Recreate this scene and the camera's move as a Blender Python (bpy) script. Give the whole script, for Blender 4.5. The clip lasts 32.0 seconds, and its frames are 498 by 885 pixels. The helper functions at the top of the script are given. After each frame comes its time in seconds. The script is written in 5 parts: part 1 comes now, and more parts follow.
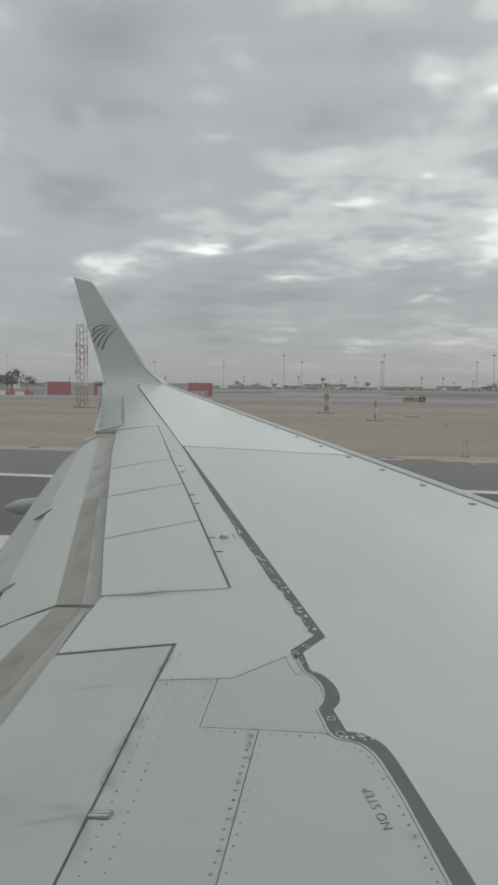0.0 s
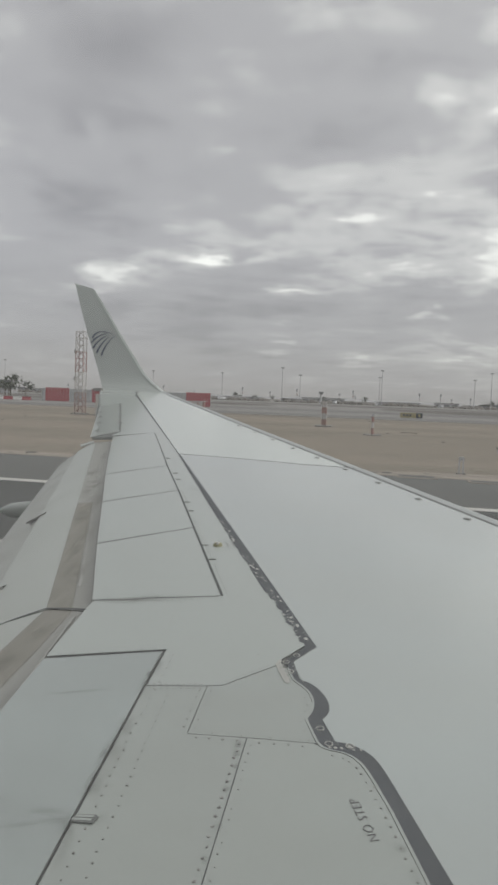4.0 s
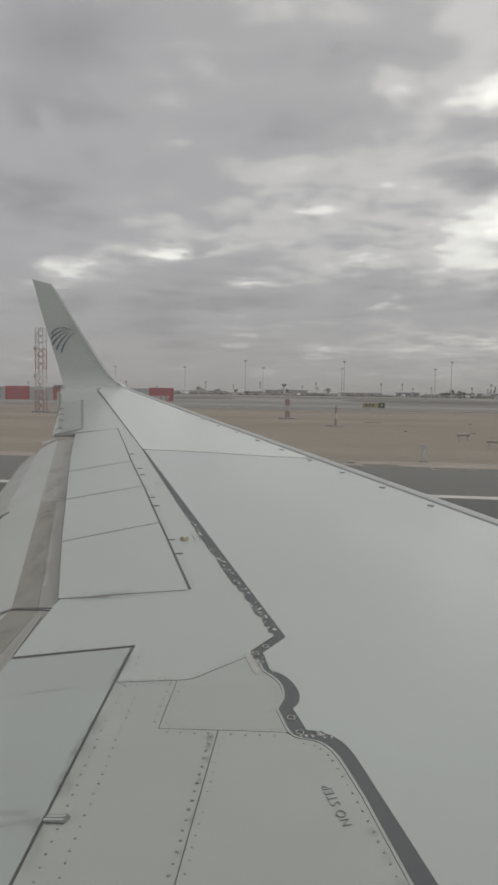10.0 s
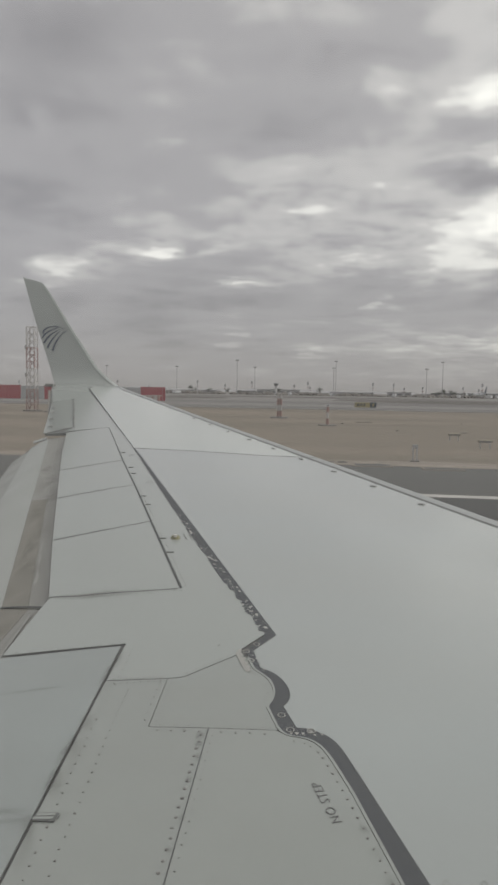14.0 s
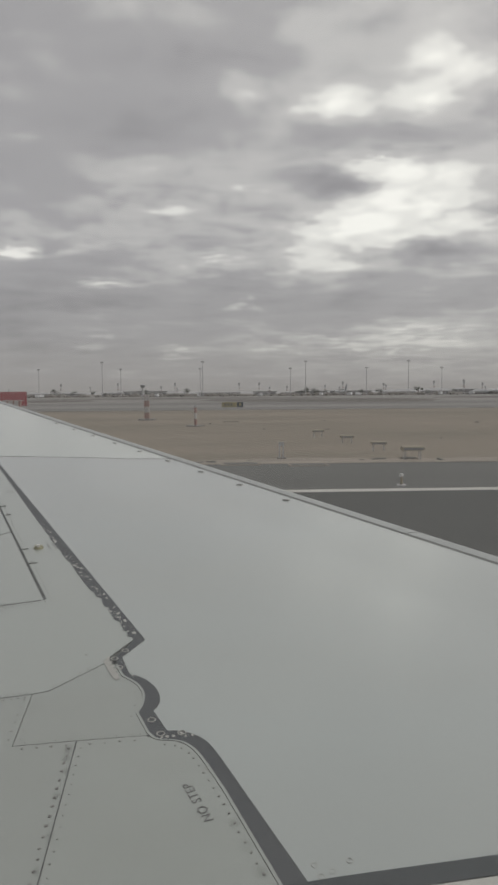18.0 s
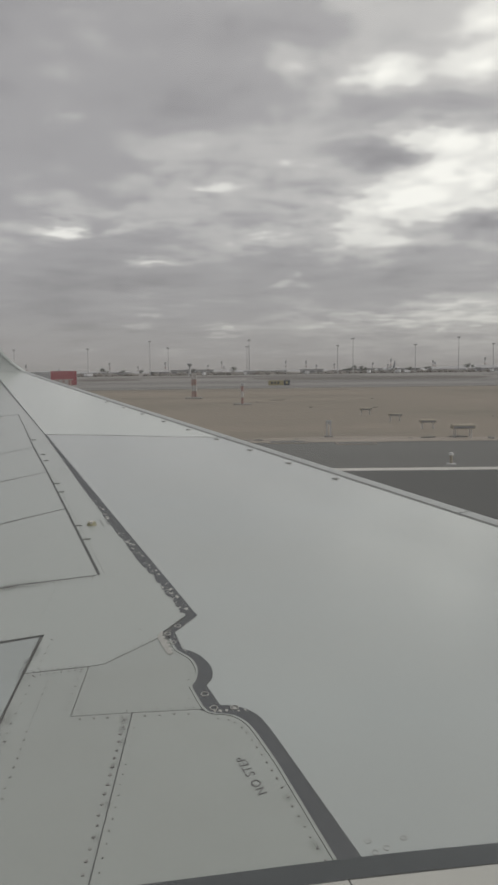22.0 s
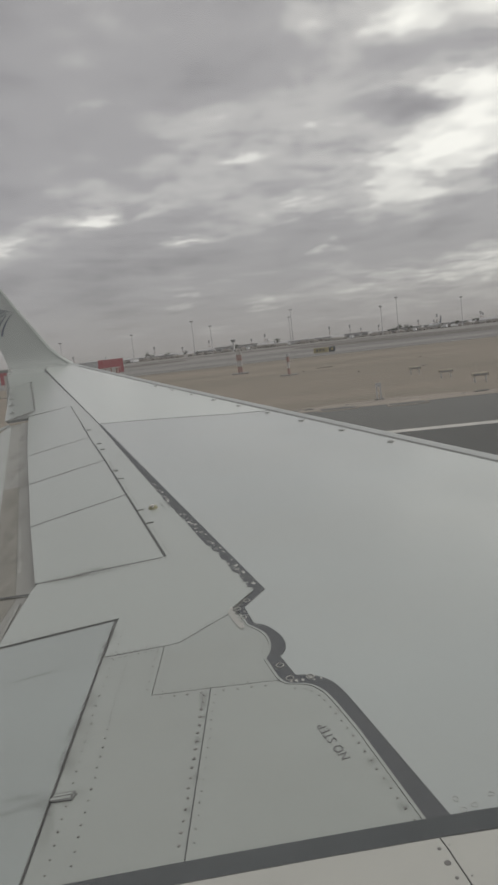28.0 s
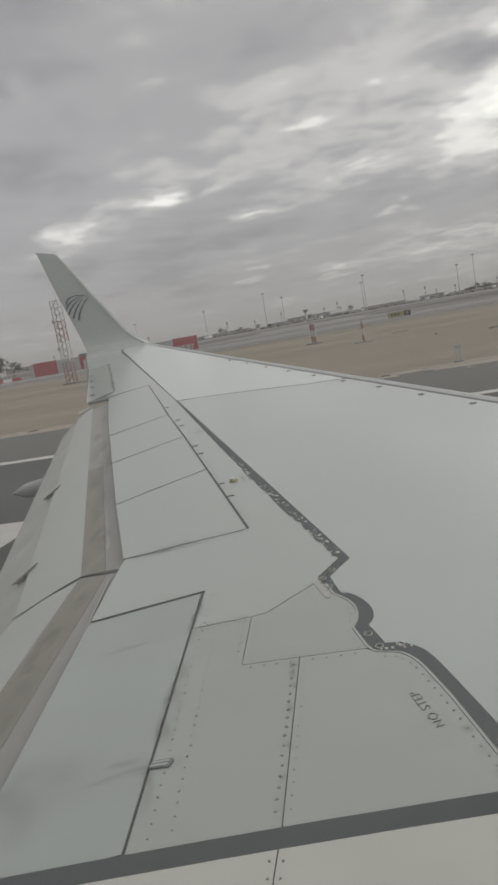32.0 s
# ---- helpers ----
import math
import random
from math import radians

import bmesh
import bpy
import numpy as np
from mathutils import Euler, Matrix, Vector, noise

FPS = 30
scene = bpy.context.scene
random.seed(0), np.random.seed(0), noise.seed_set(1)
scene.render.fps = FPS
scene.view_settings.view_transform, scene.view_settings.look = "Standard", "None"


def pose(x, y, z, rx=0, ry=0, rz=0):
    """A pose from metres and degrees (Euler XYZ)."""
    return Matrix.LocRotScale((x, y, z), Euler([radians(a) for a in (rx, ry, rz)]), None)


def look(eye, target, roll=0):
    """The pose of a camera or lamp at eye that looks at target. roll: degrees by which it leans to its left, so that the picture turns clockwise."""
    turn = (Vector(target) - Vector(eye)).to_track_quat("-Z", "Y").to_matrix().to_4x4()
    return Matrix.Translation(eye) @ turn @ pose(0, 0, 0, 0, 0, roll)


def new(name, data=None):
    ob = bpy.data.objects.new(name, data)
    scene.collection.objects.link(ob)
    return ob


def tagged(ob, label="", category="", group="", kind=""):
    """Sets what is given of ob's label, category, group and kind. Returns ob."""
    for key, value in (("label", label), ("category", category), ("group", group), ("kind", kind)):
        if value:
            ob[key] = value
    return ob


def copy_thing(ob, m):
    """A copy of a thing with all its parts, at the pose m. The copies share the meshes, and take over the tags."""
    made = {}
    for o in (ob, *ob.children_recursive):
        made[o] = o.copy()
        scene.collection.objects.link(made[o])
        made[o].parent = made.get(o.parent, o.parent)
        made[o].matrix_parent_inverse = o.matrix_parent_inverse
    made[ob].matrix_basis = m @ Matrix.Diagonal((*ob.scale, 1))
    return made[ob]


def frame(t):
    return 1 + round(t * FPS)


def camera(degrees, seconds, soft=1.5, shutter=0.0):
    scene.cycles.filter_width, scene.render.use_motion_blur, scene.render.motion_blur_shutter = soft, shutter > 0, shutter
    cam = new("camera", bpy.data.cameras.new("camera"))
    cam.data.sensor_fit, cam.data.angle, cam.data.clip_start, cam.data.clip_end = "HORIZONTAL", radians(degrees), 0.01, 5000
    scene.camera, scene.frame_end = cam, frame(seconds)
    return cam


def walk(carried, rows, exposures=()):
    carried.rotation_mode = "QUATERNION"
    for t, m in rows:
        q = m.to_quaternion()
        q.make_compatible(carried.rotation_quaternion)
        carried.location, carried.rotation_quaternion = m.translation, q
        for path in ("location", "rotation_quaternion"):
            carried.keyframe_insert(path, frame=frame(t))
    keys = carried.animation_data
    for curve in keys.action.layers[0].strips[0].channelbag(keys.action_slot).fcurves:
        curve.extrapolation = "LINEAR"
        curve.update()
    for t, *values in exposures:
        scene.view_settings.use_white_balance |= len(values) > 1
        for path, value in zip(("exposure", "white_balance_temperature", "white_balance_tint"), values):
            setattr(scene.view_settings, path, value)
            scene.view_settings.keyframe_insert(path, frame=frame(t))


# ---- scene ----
# ---- camera and walk ----
cam = camera(38.0, 32.0, soft=2.9)
PATH = [
    (0.0, pose(-0.012, -0.006, 3.626, 85.49, -0.50, 11.89)),
    (0.5, pose(-0.014, 0.007, 3.605, 83.49, -1.69, 13.46)),
    (1.0, pose(-0.007, 0.006, 3.604, 84.33, -1.97, 13.60)),
    (1.5, pose(0.003, 0.011, 3.596, 85.43, -1.16, 12.43)),
    (2.0, pose(-0.009, 0.016, 3.599, 85.80, -2.37, 13.33)),
    (2.5, pose(-0.024, 0.002, 3.590, 86.46, -3.29, 13.89)),
    (3.0, pose(-0.010, 0.008, 3.606, 86.37, -2.33, 12.49)),
    (3.5, pose(-0.011, -0.003, 3.606, 86.39, -2.16, 11.82)),
    (5.5, pose(-0.009, 0.005, 3.598, 86.42, -1.57, 11.11)),
    (6.0, pose(-0.004, -0.000, 3.601, 86.44, -1.26, 10.63)),
    (6.5, pose(-0.011, 0.001, 3.606, 86.61, -1.20, 10.06)),
    (7.0, pose(-0.004, -0.006, 3.606, 86.71, -0.93, 9.76)),
    (7.5, pose(-0.001, 0.001, 3.601, 86.51, -0.58, 9.54)),
    (8.0, pose(-0.002, -0.001, 3.602, 86.24, -0.63, 9.12)),
    (8.5, pose(-0.008, 0.005, 3.600, 85.99, -0.71, 8.83)),
    (9.0, pose(-0.000, -0.003, 3.603, 86.08, -0.48, 8.72)),
    (9.5, pose(-0.002, 0.001, 3.598, 86.19, -0.49, 8.70)),
    (10.0, pose(-0.009, 0.004, 3.599, 85.96, -0.82, 8.84)),
    (10.5, pose(-0.002, -0.002, 3.604, 86.16, -0.66, 9.31)),
    (11.0, pose(-0.010, 0.005, 3.598, 86.22, -0.49, 9.46)),
    (11.5, pose(-0.002, 0.000, 3.600, 86.10, -0.37, 9.31)),
    (12.0, pose(-0.004, -0.001, 3.601, 85.77, -0.61, 8.99)),
    (12.5, pose(-0.007, 0.007, 3.597, 85.75, -0.46, 8.68)),
    (13.0, pose(-0.000, 0.000, 3.600, 85.71, -0.00, 8.50)),
    (13.5, pose(-0.002, 0.004, 3.595, 85.69, 0.10, 8.30)),
    (15.5, pose(-0.020, -0.001, 3.593, 87.21, -7.14, 6.94)),
    (16.0, pose(-0.026, -0.006, 3.587, 86.95, -6.42, 5.13)),
    (16.5, pose(-0.005, -0.004, 3.591, 86.49, -5.06, 5.55)),
    (17.0, pose(0.009, -0.007, 3.597, 87.22, -3.58, 5.15)),
    (17.5, pose(0.022, 0.000, 3.600, 87.30, -1.11, 1.18)),
    (18.0, pose(0.027, 0.001, 3.597, 86.04, 0.45, -2.26)),
    (18.5, pose(0.031, 0.016, 3.583, 84.31, 0.29, -2.84)),
    (19.0, pose(0.034, 0.014, 3.587, 83.15, -0.02, -2.91)),
    (19.5, pose(0.031, 0.009, 3.588, 83.09, 0.23, -2.29)),
    (20.0, pose(0.019, 0.018, 3.590, 83.28, 0.88, -0.91)),
    (20.5, pose(0.030, -0.001, 3.595, 84.28, 2.15, 0.19)),
    (21.0, pose(0.019, 0.014, 3.590, 84.34, 1.67, 0.82)),
    (21.5, pose(0.014, 0.008, 3.594, 84.15, 1.03, 1.22)),
    (22.0, pose(0.007, 0.006, 3.597, 84.36, 0.74, 1.42)),
    (22.5, pose(0.001, 0.014, 3.592, 84.33, 0.27, 1.72)),
    (23.0, pose(0.000, 0.004, 3.598, 84.46, 0.32, 1.50)),
    (23.5, pose(-0.012, -0.000, 3.600, 85.08, 1.04, 1.01)),
    (24.0, pose(0.010, -0.017, 3.609, 86.49, 3.38, 6.70)),
    (24.5, pose(-0.006, -0.028, 3.620, 83.59, 1.74, 3.72)),
    (26.5, pose(-0.024, -0.012, 3.600, 81.25, 5.84, 6.86)),
    (27.0, pose(0.008, 0.022, 3.602, 82.77, 6.39, 5.76)),
    (27.5, pose(-0.003, 0.006, 3.605, 83.60, 5.76, 5.58)),
    (28.0, pose(0.001, 0.005, 3.602, 82.40, 6.38, 4.88)),
    (28.5, pose(0.008, 0.014, 3.592, 80.56, 7.15, 4.09)),
    (29.0, pose(0.006, 0.014, 3.591, 79.96, 6.90, 3.40)),
    (29.5, pose(0.010, 0.012, 3.589, 80.23, 7.01, 2.88)),
    (30.0, pose(0.006, 0.012, 3.596, 80.57, 6.87, 2.48)),
    (30.5, pose(0.005, 0.017, 3.588, 80.79, 7.52, 3.79)),
    (31.0, pose(0.005, 0.001, 3.592, 80.90, 9.18, 6.74)),
    (31.5, pose(-0.005, 0.031, 3.586, 81.64, 9.90, 9.08)),
    (32.0, pose(-0.005, 0.029, 3.590, 81.00, 10.00, 10.62)),
]
EXPOSURES = [(0.0, 0.24, 6210, 5), (2.0, 0.25, 6290, 6), (3.5, 0.22, 6320, 7), (6.0, 0.12, 6420, 8), (9.0, 0.06, 6470, 9), (13.0, 0.06, 6470, 9), (16.0, -0.05, 6470, 9),
             (20.0, -0.11, 6480, 9), (24.0, -0.06, 6480, 9), (28.0, -0.07, 6490, 9), (32.0, 0.07, 6490, 9)]
walk(cam, PATH, EXPOSURES)

# ---- world and sun ----
SUN_TURN, SUN_HEIGHT = radians(92), radians(34)      # azimuth from +y towards +x, elevation


def build_world():
    w = bpy.data.worlds.new("overcast_sky")
    scene.world = w
    w.use_nodes = True
    nt = w.node_tree
    nt.nodes.clear()
    N, L = nt.nodes.new, nt.links.new

    def math_node(op, a, b=None, clamp=False):
        n = N("ShaderNodeMath")
        n.operation, n.use_clamp = op, clamp
        for i, v in enumerate((a, b)):
            if v is None:
                continue
            if isinstance(v, (int, float)):
                n.inputs[i].default_value = v
            else:
                L(v, n.inputs[i])
        return n.outputs[0]

    def ramp(val, stops):
        n = N("ShaderNodeValToRGB")
        cr = n.color_ramp
        cr.interpolation = "EASE"
        while len(cr.elements) < len(stops):
            cr.elements.new(0.5)
        for e, (p, c) in zip(cr.elements, stops):
            e.position, e.color = p, (*c, 1) if len(c) == 3 else c
        L(val, n.inputs[0])
        return n.outputs[0]

    def noise_node(vec, scale, detail, rough, distort=0.0):
        n = N("ShaderNodeTexNoise")
        n.inputs["Scale"].default_value, n.inputs["Detail"].default_value = scale, detail
        n.inputs["Roughness"].default_value, n.inputs["Distortion"].default_value = rough, distort
        L(vec, n.inputs["Vector"])
        return n.outputs["Fac"]

    def mix(fac, a, b, kind="MIX"):
        n = N("ShaderNodeMix")
        n.data_type, n.blend_type = "RGBA", kind
        for v, i in ((fac, 0), (a, 6), (b, 7)):
            if isinstance(v, (int, float)):
                n.inputs[i].default_value = v
            elif isinstance(v, tuple):
                n.inputs[i].default_value = (*v, 1)
            else:
                L(v, n.inputs[i])
        return n.outputs[2]

    co = N("ShaderNodeTexCoord").outputs["Generated"]
    sep = N("ShaderNodeSeparateXYZ")
    L(co, sep.inputs[0])
    up = math_node("MAXIMUM", sep.outputs[2], 0.0)

    def layer(offset, height):
        """Where a ray meets a flat cloud layer; the offset stands for the layer's bend."""
        deep = math_node("ADD", up, offset)
        flat = N("ShaderNodeCombineXYZ")
        L(math_node("DIVIDE", sep.outputs[0], deep), flat.inputs[0])
        L(math_node("DIVIDE", sep.outputs[1], deep), flat.inputs[1])
        flat.inputs[2].default_value = height
        return flat.outputs[0]

    def vec(op, a, b):
        n = N("ShaderNodeVectorMath")
        n.operation = op
        for i, v in enumerate((a, b)):
            if isinstance(v, tuple):
                n.inputs[i].default_value = v
            else:
                L(v, n.inputs[i])
        return n.outputs["Value" if op == "DOT_PRODUCT" else "Vector"]

    p = layer(0.13, 8.15)
    big = noise_node(p, 0.55, 3, 0.45, 0.2)
    puffs = noise_node(p, CELL, 6, 0.56, 0.15)
    wisps = noise_node(p, CELL * 3.1, 4, 0.55, 0.3)
    # the layer's cells over the wing: thin breaks and darker masses, frayed by the same turbulence
    ahead = math_node("MAXIMUM", sep.outputs[1], 0.05)
    side = N("ShaderNodeCombineXYZ")
    L(math_node("DIVIDE", sep.outputs[0], ahead), side.inputs[0])
    L(math_node("DIVIDE", sep.outputs[2], ahead), side.inputs[1])
    here = side.outputs[0]
    for scale, amount in ((CELL * 0.9, (0.11, 0.045, 0.0)), (CELL * 2.6, (0.07, 0.030, 0.0)), (CELL * 8.0, (0.026, 0.012, 0.0))):
        fray = N("ShaderNodeTexNoise")
        fray.inputs["Scale"].default_value, fray.inputs["Detail"].default_value = scale, 3
        L(p, fray.inputs["Vector"])
        here = vec("ADD", here, vec("MULTIPLY", vec("SUBTRACT", fray.outputs["Color"], (0.5, 0.5, 0.5)), amount))
    field = None
    for u, v, su, sv, amount in BREAKS + STREAKS + MASSES:
        q = vec("MULTIPLY", vec("SUBTRACT", here, (u, v, 0.0)), (1 / su, 1 / sv, 0.0))
        g = math_node("MULTIPLY", math_node("POWER", math.exp(-1), vec("DOT_PRODUCT", q, q)), amount)
        field = g if field is None else math_node("ADD", field, g)
    front = N("ShaderNodeMapRange")
    front.inputs[1].default_value, front.inputs[2].default_value = 0.15, 0.4
    L(sep.outputs[1], front.inputs[0])
    field = math_node("MULTIPLY", math_node("MULTIPLY", field, front.outputs[0]), math_node("ADD", math_node("MULTIPLY", wisps, 1.2), 0.55))
    soft = math_node("ADD", math_node("MULTIPLY", math_node("SUBTRACT", big, 0.5), BIG_SWING), math_node("MULTIPLY", math_node("SUBTRACT", puffs, 0.5), PUFF_SWING))
    soft = math_node("ADD", soft, math_node("MULTIPLY", math_node("SUBTRACT", wisps, 0.5), WISP_SWING))
    bright = math_node("ADD", math_node("ADD", soft, field), 0.5)
    lit = ramp(bright, CLOUD_STOPS)
    # the veiled sun brightens the layer on its side
    dot = vec("DOT_PRODUCT", co, (math.cos(SUN_HEIGHT) * math.sin(SUN_TURN), math.cos(SUN_HEIGHT) * math.cos(SUN_TURN), math.sin(SUN_HEIGHT)))
    glow = ramp(math_node("ADD", math_node("MULTIPLY", dot, 0.5), 0.5), GLOW_STOPS)
    lit = mix(1.0, lit, glow, "MULTIPLY")
    # haze towards the horizon
    haze = ramp(up, HAZE_STOPS)
    lit = mix(haze, lit, HAZE_COLOUR)
    sky = N("ShaderNodeTexSky")
    sky.sky_type, sky.sun_disc = "NISHITA", False
    sky.sun_elevation, sky.sun_rotation = SUN_HEIGHT, SUN_TURN
    clear = mix(1.0, sky.outputs[0], (0.10, 0.10, 0.10), "MULTIPLY")
    both = mix(0.94, clear, lit)
    bg = N("ShaderNodeBackground")
    L(both, bg.inputs[0])
    bg.inputs[1].default_value = SKY_STRENGTH
    L(bg.outputs[0], N("ShaderNodeOutputWorld").inputs[0])


# cells of the layer: across, up, half width, half height (all per metre ahead), brightness
BREAKS = [
    (0.174, 0.390, 0.043, 0.019, 0.32), (0.278, 0.400, 0.037, 0.021, 0.30), (0.326, 0.445, 0.046, 0.030, 0.26), (0.197, 0.309, 0.063, 0.009, 0.28),
    (0.280, 0.289, 0.073, 0.030, 0.34), (0.205, 0.229, 0.113, 0.031, 0.42), (0.122, 0.180, 0.080, 0.021, 0.32), (0.004, 0.409, 0.027, 0.025, 0.20),
    (0.327, 0.245, 0.040, 0.022, 0.15), (0.276, 0.082, 0.073, 0.018, 0.22), (-0.421, 0.171, 0.050, 0.016, 0.38), (-0.446, 0.378, 0.017, 0.022, 0.18),
    (-0.271, 0.350, 0.040, 0.028, 0.12), (-0.344, 0.559, 0.053, 0.021, 0.14), (-0.088, 0.514, 0.066, 0.033, 0.12), (0.120, 0.489, 0.046, 0.030, 0.10),
    (-0.140, 0.294, 0.046, 0.015, 0.09), (-0.007, 0.178, 0.050, 0.013, 0.22), (0.300, 0.300, 0.150, 0.200, 0.06), (0.200, 0.520, 0.160, 0.080, 0.04),
]
STREAKS = [
    (0.107, 0.382, 0.026, 0.009, 0.15), (0.039, 0.267, 0.056, 0.008, 0.16), (-0.062, 0.250, 0.045, 0.008, 0.28), (-0.105, 0.224, 0.056, 0.009, 0.10),
    (-0.267, 0.194, 0.031, 0.009, 0.27), (-0.183, 0.202, 0.027, 0.005, 0.15), (-0.221, 0.219, 0.052, 0.006, 0.09), (-0.148, 0.150, 0.036, 0.007, 0.28),
    (0.039, 0.125, 0.015, 0.009, 0.21), (-0.008, 0.124, 0.026, 0.007, 0.10), (0.168, 0.064, 0.141, 0.008, 0.20), (-0.048, 0.057, 0.050, 0.006, 0.21),
    (-0.169, 0.068, 0.027, 0.005, 0.21), (-0.192, 0.106, 0.056, 0.005, 0.12), (-0.085, 0.091, 0.045, 0.005, 0.09), (-0.339, 0.200, 0.052, 0.008, 0.11),
    (-0.266, 0.195, 0.034, 0.008, 0.15),
]
MASSES = [
    (-0.450, 0.380, 0.120, 0.150, -0.10), (-0.320, 0.520, 0.200, 0.120, -0.09), (-0.300, 0.100, 0.230, 0.075, -0.12), (-0.480, 0.200, 0.100, 0.120, -0.06),
    (-0.093, 0.357, 0.126, 0.041, -0.07), (0.164, 0.289, 0.058, 0.013, -0.26), (0.130, 0.348, 0.040, 0.022, -0.10), (0.099, 0.239, 0.043, 0.011, -0.20),
    (0.199, 0.121, 0.153, 0.022, -0.14), (0.316, 0.193, 0.060, 0.015, -0.30), (0.221, 0.155, 0.060, 0.009, -0.16), (-0.008, 0.152, 0.060, 0.010, -0.10),
    (0.264, 0.354, 0.073, 0.011, -0.16), (-0.281, 0.288, 0.080, 0.026, -0.06), (0.137, 0.439, 0.086, 0.026, -0.05), (-0.285, 0.385, 0.173, 0.019, -0.05),
    (-0.051, 0.358, 0.080, 0.030, -0.06), (-0.346, 0.114, 0.106, 0.010, -0.04), (-0.138, 0.126, 0.173, 0.009, -0.05), (-0.410, 0.246, 0.100, 0.022, -0.06),
]
CELL, BIG_SWING, PUFF_SWING, WISP_SWING = 2.1, 0.16, 0.62, 0.34
CLOUD_STOPS = [(0.20, (0.390, 0.375, 0.386)), (0.45, (0.540, 0.521, 0.528)), (0.62, (0.735, 0.712, 0.70)), (0.83, (1.11, 1.085, 1.035)), (1.0, (1.34, 1.31, 1.24))]
GLOW_STOPS = [(0.30, (0.95, 0.95, 0.96)), (0.50, (0.97, 0.97, 0.97)), (0.66, (1.08, 1.08, 1.07)), (0.78, (1.25, 1.24, 1.22)), (0.95, (2.1, 2.06, 2.0))]
HAZE_STOPS = [(0.0, (0.88, 0.88, 0.88)), (0.035, (0.55, 0.55, 0.55)), (0.09, (0.29, 0.29, 0.29)), (0.22, (0.0, 0.0, 0.0))]
HAZE_COLOUR = (0.37, 0.351, 0.341)
SKY_STRENGTH = 0.80
build_world()

sun_data = bpy.data.lights.new("sun", "SUN")
sun_data.energy, sun_data.angle, sun_data.color = 0.65, radians(30), (1.0, 0.97, 0.92)
sun = new("sun", sun_data)
sun.matrix_world = look((0, 0, 60), (-60 * math.cos(SUN_HEIGHT) * math.sin(SUN_TURN), -60 * math.cos(SUN_HEIGHT) * math.cos(SUN_TURN), 60 - 60 * math.sin(SUN_HEIGHT)))


# ---- materials ----
def mat(name, col, rough=0.6, metal=0.0, stain=0.12, stain_size=1.5, grain=0.06, grain_size=0.02, bump=0.0, tint=None, stretch=(1, 1, 1), per_thing=0.0, spec=0.5, gloss_var=0.08, coat=0.0):
    """A painted or mineral surface: broad stains, fine grain and a little relief, sizes in metres."""
    m = bpy.data.materials.new(name)
    m.use_nodes = True
    nt = m.node_tree
    N, L = nt.nodes.new, nt.links.new
    b = nt.nodes["Principled BSDF"]
    b.inputs["Roughness"].default_value, b.inputs["Metallic"].default_value = rough, metal
    b.inputs["Specular IOR Level"].default_value = spec
    b.inputs["Coat Weight"].default_value, b.inputs["Coat Roughness"].default_value = coat, 0.2
    geo = N("ShaderNodeNewGeometry")
    mp = N("ShaderNodeMapping")
    mp.inputs["Scale"].default_value = stretch
    L(geo.outputs["Position"], mp.inputs[0])

    def fac(size, detail, lo, hi):
        n = N("ShaderNodeTexNoise")
        n.inputs["Scale"].default_value, n.inputs["Detail"].default_value, n.inputs["Roughness"].default_value = 1 / size, detail, 0.6
        L(mp.outputs[0], n.inputs["Vector"])
        r = N("ShaderNodeMapRange")
        r.inputs[1].default_value, r.inputs[2].default_value = 0.3, 0.7
        r.inputs[3].default_value, r.inputs[4].default_value = lo, hi
        L(n.outputs["Fac"], r.inputs[0])
        return n.outputs["Fac"], r.outputs[0]

    tint = tint or tuple(c * 0.6 for c in col)
    raw, f1 = fac(stain_size, 4, 0.0, stain * 2)
    rawg, f2 = fac(grain_size, 2, 1 - grain, 1 + grain)
    mx = N("ShaderNodeMix")
    mx.data_type = "RGBA"
    L(f1, mx.inputs[0])
    mx.inputs[6].default_value, mx.inputs[7].default_value = (*col, 1), (*tint, 1)
    sc = N("ShaderNodeVectorMath")
    sc.operation = "SCALE"
    L(mx.outputs[2], sc.inputs[0])
    L(f2, sc.inputs["Scale"])
    out = sc.outputs[0]
    if per_thing:
        info = N("ShaderNodeObjectInfo")
        r = N("ShaderNodeMapRange")
        r.inputs[3].default_value, r.inputs[4].default_value = 1 - per_thing, 1 + per_thing
        L(info.outputs["Random"], r.inputs[0])
        s2 = N("ShaderNodeVectorMath")
        s2.operation = "SCALE"
        L(out, s2.inputs[0])
        L(r.outputs[0], s2.inputs["Scale"])
        out = s2.outputs[0]
    L(out, b.inputs["Base Color"])
    rr = N("ShaderNodeMapRange")
    rr.inputs[1].default_value, rr.inputs[2].default_value = 0.3, 0.7
    rr.inputs[3].default_value, rr.inputs[4].default_value = max(rough - gloss_var, 0.02), min(rough + gloss_var, 1)
    L(raw, rr.inputs[0])
    L(rr.outputs[0], b.inputs["Roughness"])
    if bump:
        bp = N("ShaderNodeBump")
        bp.inputs["Strength"].default_value, bp.inputs["Distance"].default_value = bump, grain_size * 0.3
        L(rawg, bp.inputs["Height"])
        L(bp.outputs[0], b.inputs["Normal"])
    return m


